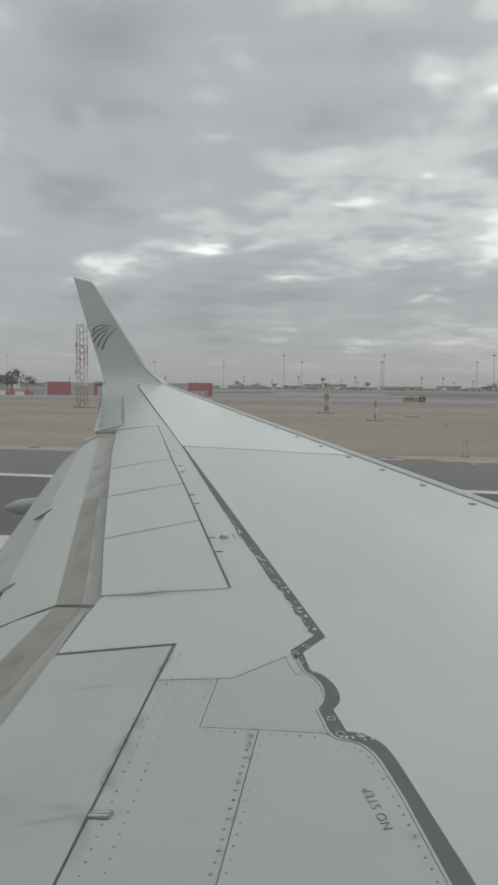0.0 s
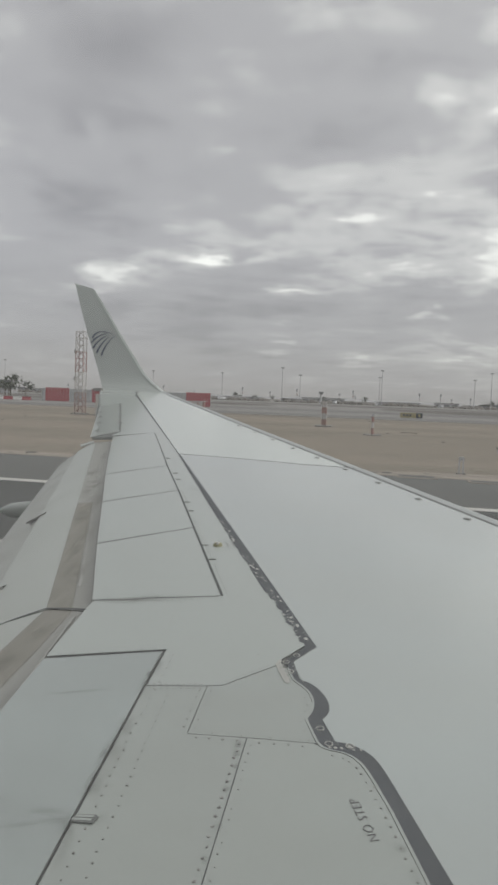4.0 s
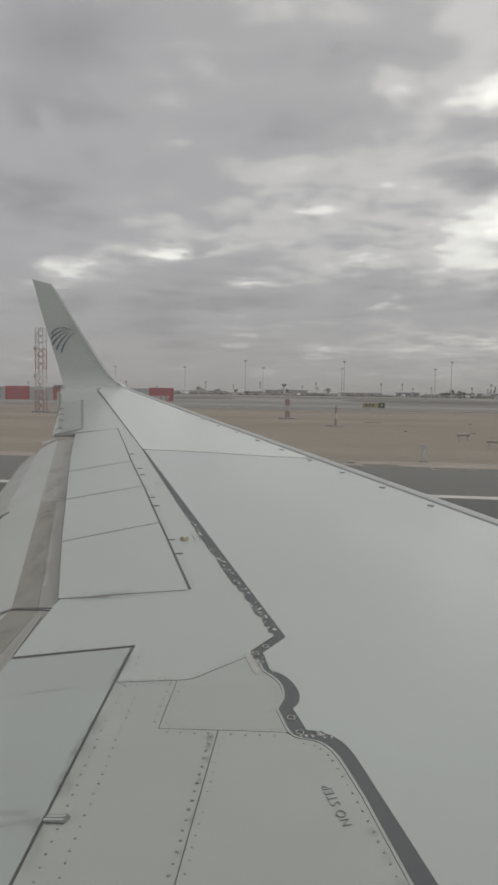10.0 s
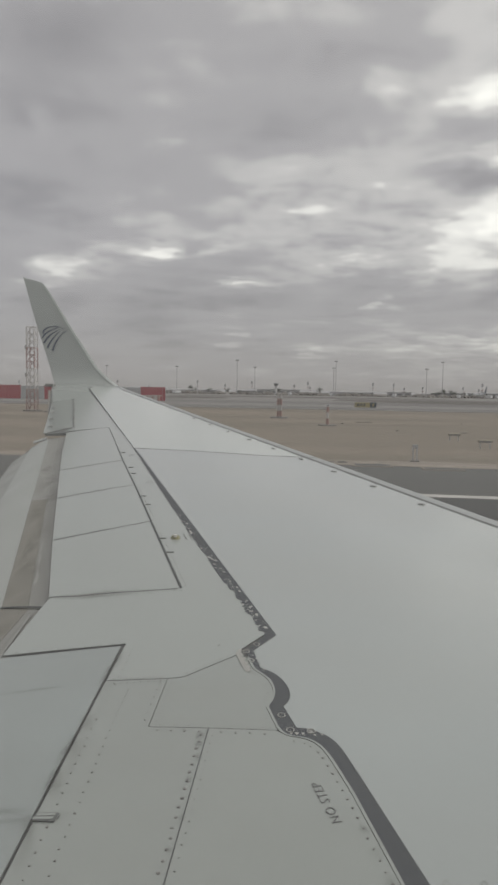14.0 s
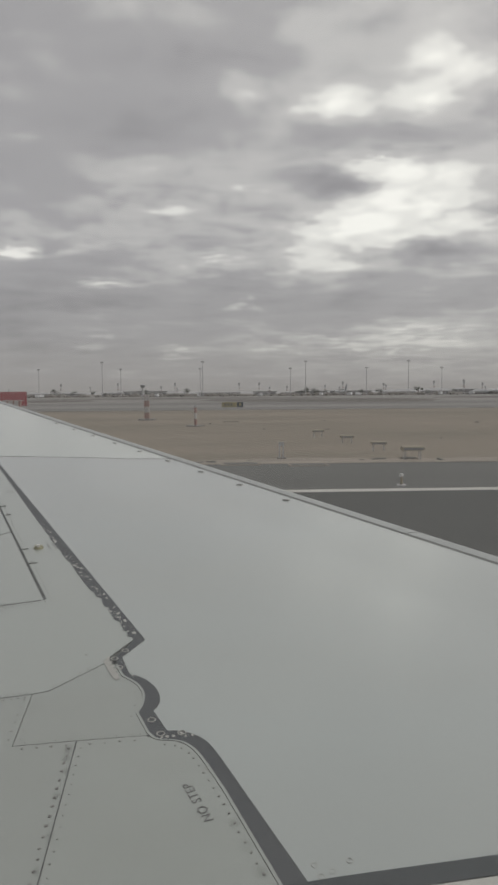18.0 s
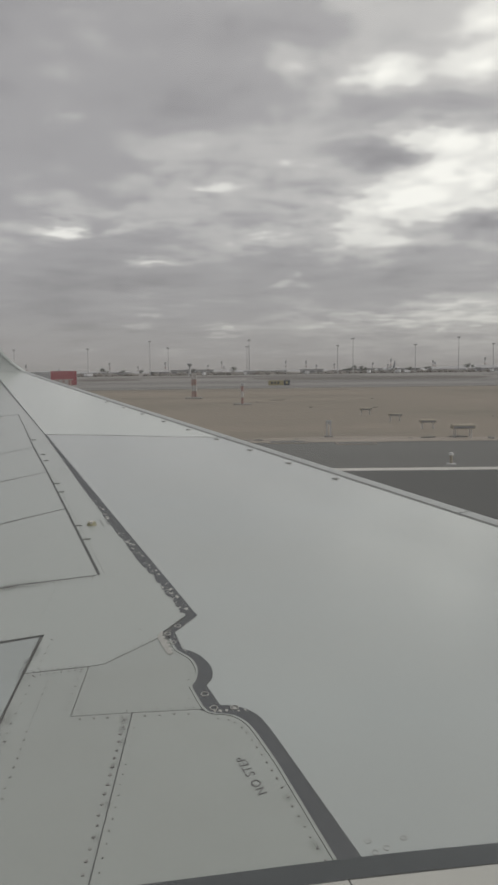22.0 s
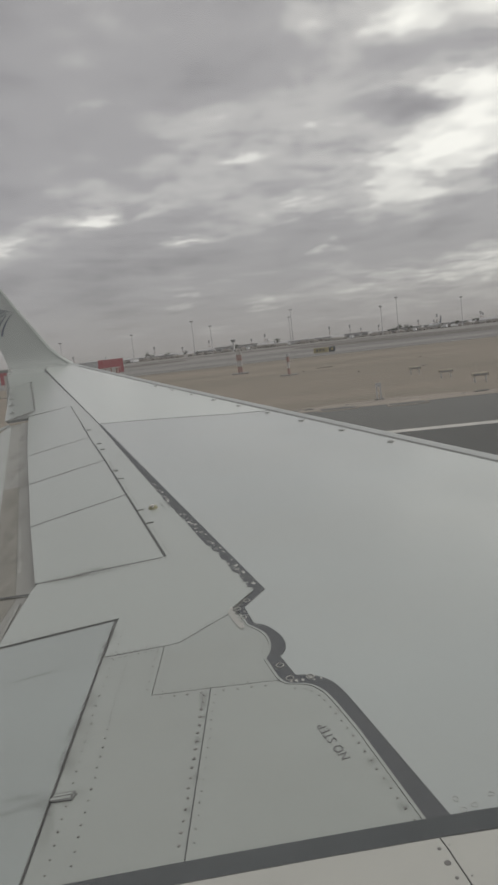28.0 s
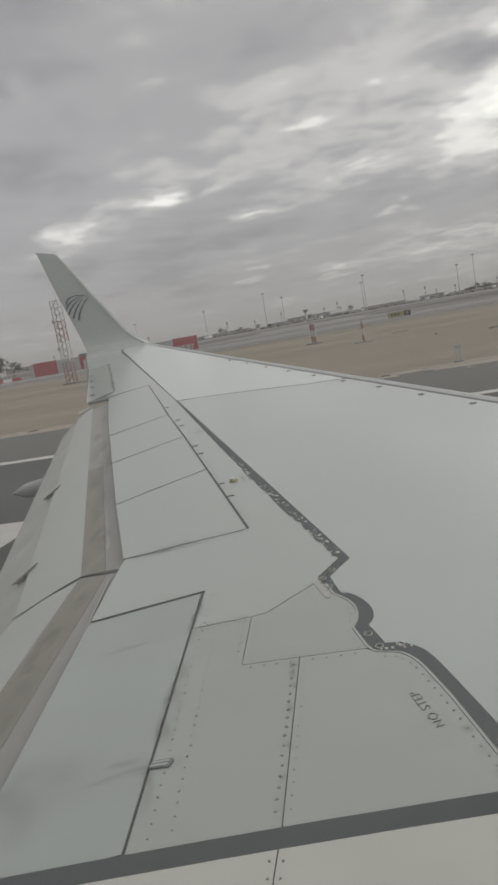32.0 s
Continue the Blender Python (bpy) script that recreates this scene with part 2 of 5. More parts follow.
# Mottling mixes dirt with soft cloud reflections put into the colour.
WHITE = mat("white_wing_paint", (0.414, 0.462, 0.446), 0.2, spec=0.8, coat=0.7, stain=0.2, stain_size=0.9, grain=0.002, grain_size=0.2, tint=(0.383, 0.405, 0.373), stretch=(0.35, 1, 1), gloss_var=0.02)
# Separate whites put the wing's light falloff towards the root into the paint.
WHITE_OUT = mat("lit_white_wing_paint", (0.564, 0.615, 0.577), 0.17, spec=0.8, coat=0.2, stain=0.07, stain_size=1.6, grain=0.002, grain_size=0.2, tint=(0.605, 0.620, 0.590), stretch=(0.35, 1, 1), gloss_var=0.01)
WHITE_MID = mat("half_shaded_wing_paint", (0.396, 0.436, 0.408), 0.18, spec=0.8, coat=0.15, stain=0.14, stain_size=0.8, grain=0.006, grain_size=0.05, tint=(0.393, 0.410, 0.382), stretch=(0.5, 1, 1), gloss_var=0.01)
# Shade on the side turned to the cabin is put into this colour.
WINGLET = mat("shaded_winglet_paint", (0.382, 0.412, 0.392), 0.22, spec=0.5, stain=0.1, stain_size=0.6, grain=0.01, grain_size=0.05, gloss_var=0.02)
# Worn paint, its base also darkened for the shade near the root.
WHITE_WORN_SHADED = mat("worn_white_panel_paint", (0.360, 0.398, 0.368), 0.18, spec=0.8, coat=0.5, stain=0.2, stain_size=0.4, grain=0.015, grain_size=0.03, tint=(0.297, 0.312, 0.279), stretch=(0.4, 1, 1), per_thing=0.03, gloss_var=0.012)
# Bluish sky reflection and the root's shade are put into this colour.
SPOILER_WHITE = mat("glossy_sky_tinted_paint", (0.332, 0.378, 0.362), 0.18, spec=0.8, coat=0.6, stain=0.22, stain_size=0.5, grain=0.012, grain_size=0.03, tint=(0.285, 0.315, 0.295), stretch=(0.4, 1, 1), gloss_var=0.012)
FAIRING = mat("cream_fairing_paint", (0.545, 0.552, 0.505), 0.5, stain=0.1, stain_size=0.3, grain=0.02, grain_size=0.02)
SEALANT = mat("black_walkway_paint", (0.043, 0.052, 0.060), 0.6, stain=0.22, stain_size=0.35, grain=0.10, grain_size=0.01, bump=0.1, tint=(0.088, 0.092, 0.092))
BAR = mat("black_rubber_seal", (0.040, 0.051, 0.055), 0.7, stain=0.1, stain_size=0.2, grain=0.08, grain_size=0.01)
JOINT = mat("dark_joint_filler", (0.146, 0.155, 0.146), 0.8, stain=0.1, stain_size=0.1, grain=0.1, grain_size=0.01)
SCREW = mat("dirty_screw_head", (0.205, 0.20, 0.188), 0.6, metal=0.1, stain=0.3, stain_size=0.05, grain=0.1, grain_size=0.003, per_thing=0.35)
COVER = mat("grey_fitting_paint", (0.31, 0.315, 0.30), 0.5, stain=0.2, stain_size=0.02, grain=0.08, grain_size=0.004)
CHIP = mat("chipped_primer", (0.43, 0.435, 0.40), 0.6, stain=0.2, stain_size=0.03, grain=0.1, grain_size=0.005)
GREY_FLAP = mat("bare_grey_flap_skin", (0.312, 0.316, 0.286), 0.5, metal=0.1, stain=0.16, stain_size=0.12, grain=0.05, grain_size=0.02, tint=(0.27, 0.27, 0.24), stretch=(2.0, 0.3, 1))
STAINED = mat("brown_stained_flap_skin", (0.242, 0.234, 0.195), 0.55, stain=0.30, stain_size=0.10, grain=0.06, grain_size=0.02, tint=(0.19, 0.182, 0.152), stretch=(2.2, 0.4, 1))
FLAP = mat("dusty_white_flap_paint", (0.444, 0.475, 0.438), 0.4, stain=0.07, stain_size=0.45, grain=0.02, grain_size=0.03, tint=(0.363, 0.375, 0.334))
FLAP_DIRTY = mat("dirty_aft_flap_paint", (0.388, 0.405, 0.373), 0.45, stain=0.16, stain_size=0.35, grain=0.03, grain_size=0.03, tint=(0.282, 0.285, 0.247))
METAL = mat("polished_slat_metal", (0.40, 0.425, 0.415), 0.4, metal=0.2, stain=0.08, stain_size=0.4, grain=0.03, grain_size=0.02)
LOGO = mat("slate_blue_decal", (0.06, 0.075, 0.115), 0.4, stain=0.08, stain_size=0.2, grain=0.03, grain_size=0.01)
TAN = mat("sun_bleached_tan_paint", (0.30, 0.265, 0.19), 0.6, stain=0.2, stain_size=0.4)
SIGN_YELLOW = mat("yellow_sign_face", (0.30, 0.26, 0.13), 0.5, stain=0.1, stain_size=0.5)
SEAL = mat("grey_rubber_joint_seal", (0.066, 0.074, 0.071), 0.7, stain=0.2, stain_size=0.1, grain=0.08, grain_size=0.01)
YELLOW = mat("yellow_fitting_paint", (0.27, 0.26, 0.135), 0.5, stain=0.2, stain_size=0.03)
STENCIL = mat("grey_stencil_paint", (0.15, 0.15, 0.15), 0.6, stain=0.2, stain_size=0.02)

SAND = mat("desert_sand", (0.256, 0.217, 0.168), 0.95, stain=0.5, stain_size=17.0, grain=0.10, grain_size=0.6, tint=(0.165, 0.145, 0.108), stretch=(0.3, 0.8, 1), bump=0.2)
VERGE = mat("pale_dusty_verge", (0.315, 0.274, 0.225), 0.95, stain=0.4, stain_size=3.0, grain=0.15, grain_size=0.3, tint=(0.22, 0.20, 0.17), stretch=(0.4, 1, 1))
ASPHALT = mat("dark_runway_asphalt", (0.060, 0.063, 0.058), 0.85, stain=0.3, stain_size=7.0, grain=0.12, grain_size=0.05, tint=(0.043, 0.046, 0.042), stretch=(0.12, 1, 1), bump=0.3)
SHOULDER = mat("grey_shoulder_asphalt", (0.106, 0.109, 0.100), 0.85, stain=0.25, stain_size=6.0, grain=0.1, grain_size=0.08, tint=(0.080, 0.083, 0.075), stretch=(0.15, 1, 1), bump=0.3)
TAXI = mat("taxiway_asphalt", (0.185, 0.18, 0.168), 0.85, stain=0.35, stain_size=25.0, grain=0.06, grain_size=0.6, tint=(0.115, 0.112, 0.106), stretch=(0.15, 1, 1))
APRON = mat("pale_apron_concrete", (0.25, 0.24, 0.222), 0.85, stain=0.35, stain_size=60.0, grain=0.06, grain_size=3.0, tint=(0.175, 0.17, 0.158), stretch=(0.12, 1, 1))
SOIL = mat("bare_grey_brown_soil", (0.135, 0.12, 0.105), 0.95, stain=0.4, stain_size=20.0, grain=0.1, grain_size=1.5, tint=(0.09, 0.083, 0.075), stretch=(0.3, 1, 1))
# Base colour lightened to stand for the haze before the far scrub.
SCRUB = mat("dry_far_scrub", (0.21, 0.195, 0.175), 0.95, stain=0.4, stain_size=4.0, grain=0.15, grain_size=0.6, tint=(0.13, 0.125, 0.11))
LINE = mat("white_road_paint", (0.55, 0.54, 0.50), 0.7, stain=0.2, stain_size=1.2, grain=0.12, grain_size=0.08)
RED = mat("red_fence_paint", (0.32, 0.065, 0.075), 0.55, stain=0.12, stain_size=2.0, per_thing=0.06)
GREY_PANEL = mat("light_grey_fence_sheet", (0.36, 0.37, 0.37), 0.55, stain=0.12, stain_size=2.0, per_thing=0.04)
BARRIER_WHITE = mat("white_barrier_plastic", (0.6, 0.6, 0.58), 0.5, stain=0.15, stain_size=0.6, per_thing=0.06)
# Far steel: reds and whites muted, greys paled, with haze in the colour.
TOWER_RED = mat("faded_hazy_red_steel", (0.30, 0.175, 0.155), 0.6, stain=0.2, stain_size=0.5)
TOWER_WHITE = mat("faded_hazy_white_steel", (0.45, 0.435, 0.41), 0.6, stain=0.2, stain_size=0.5)
STEEL = mat("haze_paled_mast_steel", (0.42, 0.42, 0.425), 0.6, metal=0.1, stain=0.15, stain_size=2.0)
CONCRETE = mat("weathered_concrete", (0.26, 0.255, 0.245), 0.85, stain=0.25, stain_size=3.0)
# Facades paled too, with the haze over the apron in their colour.
BUILDING = mat("pale_grey_facade", (0.42, 0.42, 0.42), 0.8, stain=0.2, stain_size=6.0, per_thing=0.3)
ROOF = mat("pale_roof_sheet", (0.30, 0.30, 0.30), 0.7, stain=0.2, stain_size=6.0, per_thing=0.2)
# Glass lightened likewise for distance haze.
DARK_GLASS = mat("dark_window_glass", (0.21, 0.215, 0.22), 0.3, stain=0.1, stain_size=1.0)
LEAF = mat("dusty_olive_foliage", (0.075, 0.082, 0.06), 0.9, stain=0.4, stain_size=1.2, grain=0.2, grain_size=0.3, tint=(0.035, 0.045, 0.028), per_thing=0.25)
BARK = mat("grey_brown_bark", (0.12, 0.095, 0.07), 0.9, stain=0.3, stain_size=0.3)
PLANE_WHITE = mat("airliner_white_paint", (0.62, 0.63, 0.64), 0.4, stain=0.08, stain_size=3.0)
CABIN = mat("fuselage_paint", (0.25, 0.25, 0.26), 0.7, stain=0.05, stain_size=0.5)


def pane_material():
    """Old acrylic: clear, with a thin veil of scratches that catches daylight."""
    m = bpy.data.materials.new("hazy_acrylic_pane")
    m.use_nodes = True
    nt = m.node_tree
    nt.nodes.clear()
    N, L = nt.nodes.new, nt.links.new
    tr, di, mx, out = N("ShaderNodeBsdfTransparent"), N("ShaderNodeBsdfTranslucent"), N("ShaderNodeMixShader"), N("ShaderNodeOutputMaterial")
    tr.inputs[0].default_value = (0.98, 0.985, 0.98, 1)
    di.inputs[0].default_value = (0.9, 0.9, 0.9, 1)
    n = N("ShaderNodeTexNoise")
    n.inputs["Scale"].default_value, n.inputs["Detail"].default_value = 14.0, 3
    geo = N("ShaderNodeNewGeometry")
    L(geo.outputs["Position"], n.inputs["Vector"])
    r = N("ShaderNodeMapRange")
    r.inputs[1].default_value, r.inputs[2].default_value, r.inputs[3].default_value, r.inputs[4].default_value = 0.3, 0.7, PANE_HAZE * 0.85, PANE_HAZE * 1.15
    L(n.outputs["Fac"], r.inputs[0])
    L(r.outputs[0], mx.inputs[0])
    L(tr.outputs[0], mx.inputs[1])
    L(di.outputs[0], mx.inputs[2])
    L(mx.outputs[0], out.inputs[0])
    return m


PANE_HAZE = 0.125
PANE = pane_material()


# ---- mesh helpers ----
def mesh_ob(name, bm, material, smooth=False):
    me = bpy.data.meshes.new(name)
    plate = any(f.material_index == 1 for f in bm.faces)
    if plate:
        for f in bm.faces:
            f.normal_update()
        bmesh.ops.reverse_faces(bm, faces=[f for f in bm.faces if f.material_index == 0 and f.normal.z < 0])
    else:
        bmesh.ops.recalc_face_normals(bm, faces=bm.faces)
    bm.to_mesh(me)
    bm.free()
    if plate:
        # true normals of the curved skin on the upper face
        normals = []
        for pl in me.polygons:
            for v in pl.vertices:
                if pl.material_index == 0:
                    x, y, _ = me.vertices[v].co
                    normals.append(Vector(((wing_z(x - 0.01, y) - wing_z(x + 0.01, y)) / 0.02, (wing_z(x, y - 0.01) - wing_z(x, y + 0.01)) / 0.02, 1)).normalized())
                else:
                    normals.append(pl.normal)
        me.normals_split_custom_set(normals)
    for m in material if isinstance(material, (list, tuple)) else (material,):
        me.materials.append(m)
    if smooth:
        for pl in me.polygons:
            pl.use_smooth = True
    return new(name, me)


def part(name, bm, material, parent, label="", smooth=False):
    if any(f.material_index == 1 for f in bm.faces):
        material, smooth = (material, JOINT), False
    ob = mesh_ob(name, bm, material, smooth)
    ob.parent = parent
    if label:
        ob["label"] = label
    return ob


def again(ob, parent, m=None):
    """Another part on the same mesh."""
    o = new(ob.name.split(".")[0], ob.data)
    o.parent = parent
    if m is not None:
        o.matrix_basis = m
    return o


def thing(name, label, category, m=None, group="", kind=""):
    e = new(name)
    e.empty_display_size = 0.3
    if m is not None:
        e.matrix_basis = m
    return tagged(e, label, category, group, kind)


def add_box(bm, x0, y0, z0, x1, y1, z1, bevel=0.0):
    r = bmesh.ops.create_cube(bm, size=1.0, matrix=Matrix.LocRotScale(((x0 + x1) / 2, (y0 + y1) / 2, (z0 + z1) / 2), None, (x1 - x0, y1 - y0, z1 - z0)))
    if bevel:
        es = list({e for v in r["verts"] for e in v.link_edges})
        bmesh.ops.bevel(bm, geom=es, offset=bevel, segments=1, affect="EDGES")
    return bm


def box(*a, bevel=0.0):
    return add_box(bmesh.new(), *a, bevel=bevel)


def add_tube(bm, a, b, r0, r1=None, seg=8):
    a, b = Vector(a), Vector(b)
    r1 = r0 if r1 is None else r1
    q = (b - a).to_track_quat("Z", "Y").to_matrix().to_4x4()
    bmesh.ops.create_cone(bm, cap_ends=True, segments=seg, radius1=r0, radius2=r1, depth=(b - a).length, matrix=Matrix.Translation((a + b) / 2) @ q)
    return bm


def tube(*a, **k):
    return add_tube(bmesh.new(), *a, **k)


def loft(rings, close=True, caps=True):
    """A skin through rings of equally many points."""
    bm = bmesh.new()
    vs = [[bm.verts.new(p) for p in ring] for ring in rings]
    n = len(vs[0])
    for a, b in zip(vs, vs[1:]):
        for i in range(n if close else n - 1):
            j = (i + 1) % n
            bm.faces.new((a[i], a[j], b[j], b[i]))
    if caps and close:
        bm.faces.new(vs[0][::-1])
        bm.faces.new(vs[-1])
    return bm


def sharpen(bm, degrees=38):
    """Smooth faces with hard edges where the skin folds."""
    bmesh.ops.recalc_face_normals(bm, faces=bm.faces)
    for f in bm.faces:
        f.smooth = True
    for e in bm.edges:
        e.smooth = len(e.link_faces) == 2 and e.calc_face_angle(3.0) < radians(degrees)
    return bm


# ---- the wing's shape ----
WING_Z, DIHEDRAL, CROWN = 2.198, math.tan(radians(5.5)), 0.012
LE_SWEEP = -0.623


def wing_z(x, y):
    """Height of the upper skin: x forward, y outboard."""
    return WING_Z + DIHEDRAL * y - CROWN * min((x - 0.9 + 0.49 * y) ** 2, 4.0)


def le(y):
    return 1.03 + LE_SWEEP * (y - 5.52)


def inset(poly, d):
    """The polygon drawn in by d on every side."""
    n = len(poly)
    area = sum(poly[i][0] * poly[(i + 1) % n][1] - poly[(i + 1) % n][0] * poly[i][1] for i in range(n))
    s = 1 if area > 0 else -1
    out = []
    for i in range(n):
        p, q, r = Vector(poly[i - 1]), Vector(poly[i]), Vector(poly[(i + 1) % n])
        e1, e2 = (q - p).normalized(), (r - q).normalized()
        n1, n2 = Vector((-e1.y, e1.x)) * s, Vector((-e2.y, e2.x)) * s
        k = n1 + n2
        f = d / max(0.35, 1 + n1.dot(n2))
        out.append(tuple(q + k * f))
    return out


def slab(poly, top=0.0, thick=0.008, cell=0.35, droop=None, bottom=False):
    """A thin plate laid on the wing: its outline in plan, its upper face following the skin."""
    bm = bmesh.new()
    f = bm.faces.new([bm.verts.new((x, y, 0)) for x, y in poly])
    if f.normal.z < 0:
        f.normal_flip()
    xs, ys = [p[0] for p in poly], [p[1] for p in poly]
    for axis, lo, hi in ((0, min(xs), max(xs)), (1, min(ys), max(ys))):
        for i in range(1, int((hi - lo) / cell) + 1):
            co = [0, 0, 0]
            co[axis] = lo + i * cell
            no = [0, 0, 0]
            no[axis] = 1
            bmesh.ops.bisect_plane(bm, geom=bm.verts[:] + bm.edges[:] + bm.faces[:], plane_co=co, plane_no=no)
    for v in bm.verts:
        v.co.z = wing_z(v.co.x, v.co.y) + top + (droop(v.co.x, v.co.y) if droop else 0)
    rim = [e for e in bm.edges if len(e.link_faces) == 1]
    tops = bm.faces[:]
    r = bmesh.ops.extrude_edge_only(bm, edges=rim)
    low = [v for v in r["geom"] if isinstance(v, bmesh.types.BMVert)]
    for f in bm.faces:
        f.material_index = 1
    for f in tops:
        f.material_index = 0
        f.smooth = True
        for e in f.edges:
            e.smooth = len([g for g in e.link_faces if g.material_index == 0]) == 2
    for v in low:
        v.co.z -= thick
    if bottom:
        edges = [e for e in bm.edges if len(e.link_faces) == 1]
        bmesh.ops.holes_fill(bm, edges=edges, sides=0)
    return bm


def at_wing(x, y, h=0.0):
    return Vector((x, y, wing_z(x, y) + h))


airliner = thing("airliner", "white passenger airliner seen along its wing, flaps slightly lowered", "airplane")

# outlines in plan, metres outboard and forward of the seat
BAND_IN = [(-0.32, 3.17), (-0.40, 3.00), (-0.35, 2.85), (-0.29, 2.82), (-0.235, 2.74), (-0.212, 2.67), (-0.212, 2.61), (-0.23, 2.57), (-0.17, 2.435), (-0.12, 2.435), (-0.05, 2.395), (-0.01, 2.33), (0.04, 2.21), (0.24, 1.72)]
BAND_OUT = [(-0.375, 3.16), (-0.455, 2.995), (-0.41, 2.94), (-0.37, 2.84), (-0.305, 2.775), (-0.28, 2.72), (-0.268, 2.67), (-0.268, 2.61), (-0.282, 2.56), (-0.23, 2.43), (-0.20, 2.385), (-0.13, 2.38), (-0.09, 2.355), (-0.05, 2.30), (0.03, 2.11), (0.175, 1.715)]


def rounded(pts, i0, i1, rounds=2):
    """The path with its corners between i0 and i1 cut round."""
    mid_p = [Vector(p) for p in pts[i0:i1 + 1]]
    for _ in range(rounds):
        q = [mid_p[0]]
        for a, b in zip(mid_p, mid_p[1:]):
            q += [a.lerp(b, 0.25), a.lerp(b, 0.75)]
        mid_p = q + [mid_p[-1]]
    return pts[:i0] + [tuple(p) for p in mid_p] + pts[i1 + 1:]


BAND_IN = rounded(rounded(BAND_IN, 8, 12), 2, 7)
BAND_OUT = rounded(rounded(BAND_OUT, 9, 14), 3, 8)
CUT = min(range(len(BAND_OUT)), key=lambda i: (BAND_OUT[i][0] + 0.215) ** 2 + (BAND_OUT[i][1] - 2.405) ** 2)
SPOILER_FRONT = [(-3.20, 9.22), (-2.66, 7.92), (-2.30, 7.04), (-1.85, 5.99), (-1.39, 4.89), (-0.88, 3.67)]
SPOILER_BACK = [(-3.58, 8.69), (-3.07, 7.33), (-2.73, 6.46), (-2.32, 5.43), (-1.90, 4.37), (-1.52, 3.46)]


def bar_y(x):
    return 1.694 + 0.165 * x if x < 0.3 else 1.744 + 0.15 * (x - 0.3)


# core under the panels: dark joints show between them
core = [(le(15.25), 15.25), (-6.62, 15.25), (-6.49, 14.94), (-3.84, 8.60), (-3.57, 8.68), (-1.485, 3.42), (-1.42, 2.81), (-1.33, 1.9), (-1.25, 0.35), (3.4, 0.35), (le(2.0), 2.0)]
part("wing_core", slab(inset(core, 0.02), -0.010, 0.03, bottom=True), JOINT, airliner, "dark joints between the wing's skin panels")
part("lower_skin", slab(inset(core, 0.30), -0.05, 0.24, bottom=True), WHITE_WORN_SHADED, airliner, "underside of the wing")

main_in = [(-2.385, 7.735)] + BAND_IN + [(0.44, bar_y(0.44)), (2.0, bar_y(2.0)), (3.0, bar_y(3.0)), (le(2.25) - 0.165, 2.25), (le(7.735) - 0.165, 7.735)]
main_out = [(-2.405, 7.757), (le(7.757) - 0.165, 7.757), (le(14.9) - 0.10, 14.9), (-5.55, 14.9), (-5.40, 14.38)]
aft = [(-5.44, 14.38), (-5.58, 14.9), (-6.50, 14.9), (-6.47, 14.94), (-5.20, 12.02), (-4.99, 12.46), (-3.67, 9.18), (-3.63, 8.74), (-3.20, 9.22)] + SPOILER_FRONT[1:] + [(-1.51, 3.46), (-1.51, 3.37), (-1.45, 2.815), (-0.963, 2.985), (-0.938, 2.66), (-0.70, 2.71), (-0.64, 2.73), (-0.46, 2.95)] + BAND_OUT[1::-1] + [(-0.335, 3.178), (-2.398, 7.735)]
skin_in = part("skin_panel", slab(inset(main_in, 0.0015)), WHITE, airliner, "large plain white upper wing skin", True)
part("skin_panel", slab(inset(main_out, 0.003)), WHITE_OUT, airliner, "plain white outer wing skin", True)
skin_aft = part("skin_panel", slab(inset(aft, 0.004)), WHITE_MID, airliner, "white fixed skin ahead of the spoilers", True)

for i in range(5):
    quad = [SPOILER_FRONT[i], SPOILER_FRONT[i + 1], SPOILER_BACK[i + 1], SPOILER_BACK[i]]
    if i == 4:
        quad[1], quad[2] = (-0.876, 3.661), (-1.523, 3.451)
    if i == 1:
        quad[0], quad[3] = (-2.667, 7.934), (-3.075, 7.342)
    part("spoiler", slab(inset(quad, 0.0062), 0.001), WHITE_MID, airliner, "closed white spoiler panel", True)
inner = [(-0.966, 2.968), (-1.45, 2.795), (-1.42, 2.50), (-1.38, 2.13), (-1.35, 1.84), (-1.30, 1.44), (-0.847, bar_y(-0.847))]
spoiler_in = part("spoiler", slab(inset(inner, 0.0065), 0.002), SPOILER_WHITE, airliner, "closed inboard spoiler panel with a soot streak", True)
aileron = part("aileron", slab(inset([(-3.67, 9.18), (-4.99, 12.46), (-5.20, 12.02), (-3.84, 8.58)], 0.006), 0.0), WHITE_WORN_SHADED, airliner, "", True)

panel_b = [(-0.938, 2.66), (-0.70, 2.71), (-0.68, 2.37), (-0.47, 2.39), (-0.44, bar_y(-0.44)), (-0.846, bar_y(-0.846))]
panel_c = [(-0.70, 2.71), (-0.64, 2.73), (-0.46, 2.95)] + [(x - 0.008, y - 0.004) for x, y in BAND_OUT[2:CUT]] + [(-0.24, 2.41), (-0.47, 2.39), (-0.68, 2.37)]
panel_d = [(-0.47, 2.39), (-0.24, 2.41)] + [(x - 0.008, y - 0.004) for x, y in BAND_OUT[CUT:]] + [(-0.44, bar_y(-0.44))]
access_b = part("access_panel", slab(inset(panel_b, 0.0015), 0.0, cell=0.25), WHITE_WORN_SHADED, airliner, "riveted white access panel", True)
access_c = part("access_panel", slab(inset(panel_c, 0.0015), 0.0, cell=0.25), WHITE_WORN_SHADED, airliner, "riveted white access panel", True)
access_d = part("access_panel", slab(inset(panel_d, 0.0015), 0.0, cell=0.25), WHITE_WORN_SHADED, airliner, "white access panel stencilled NO STEP", True)

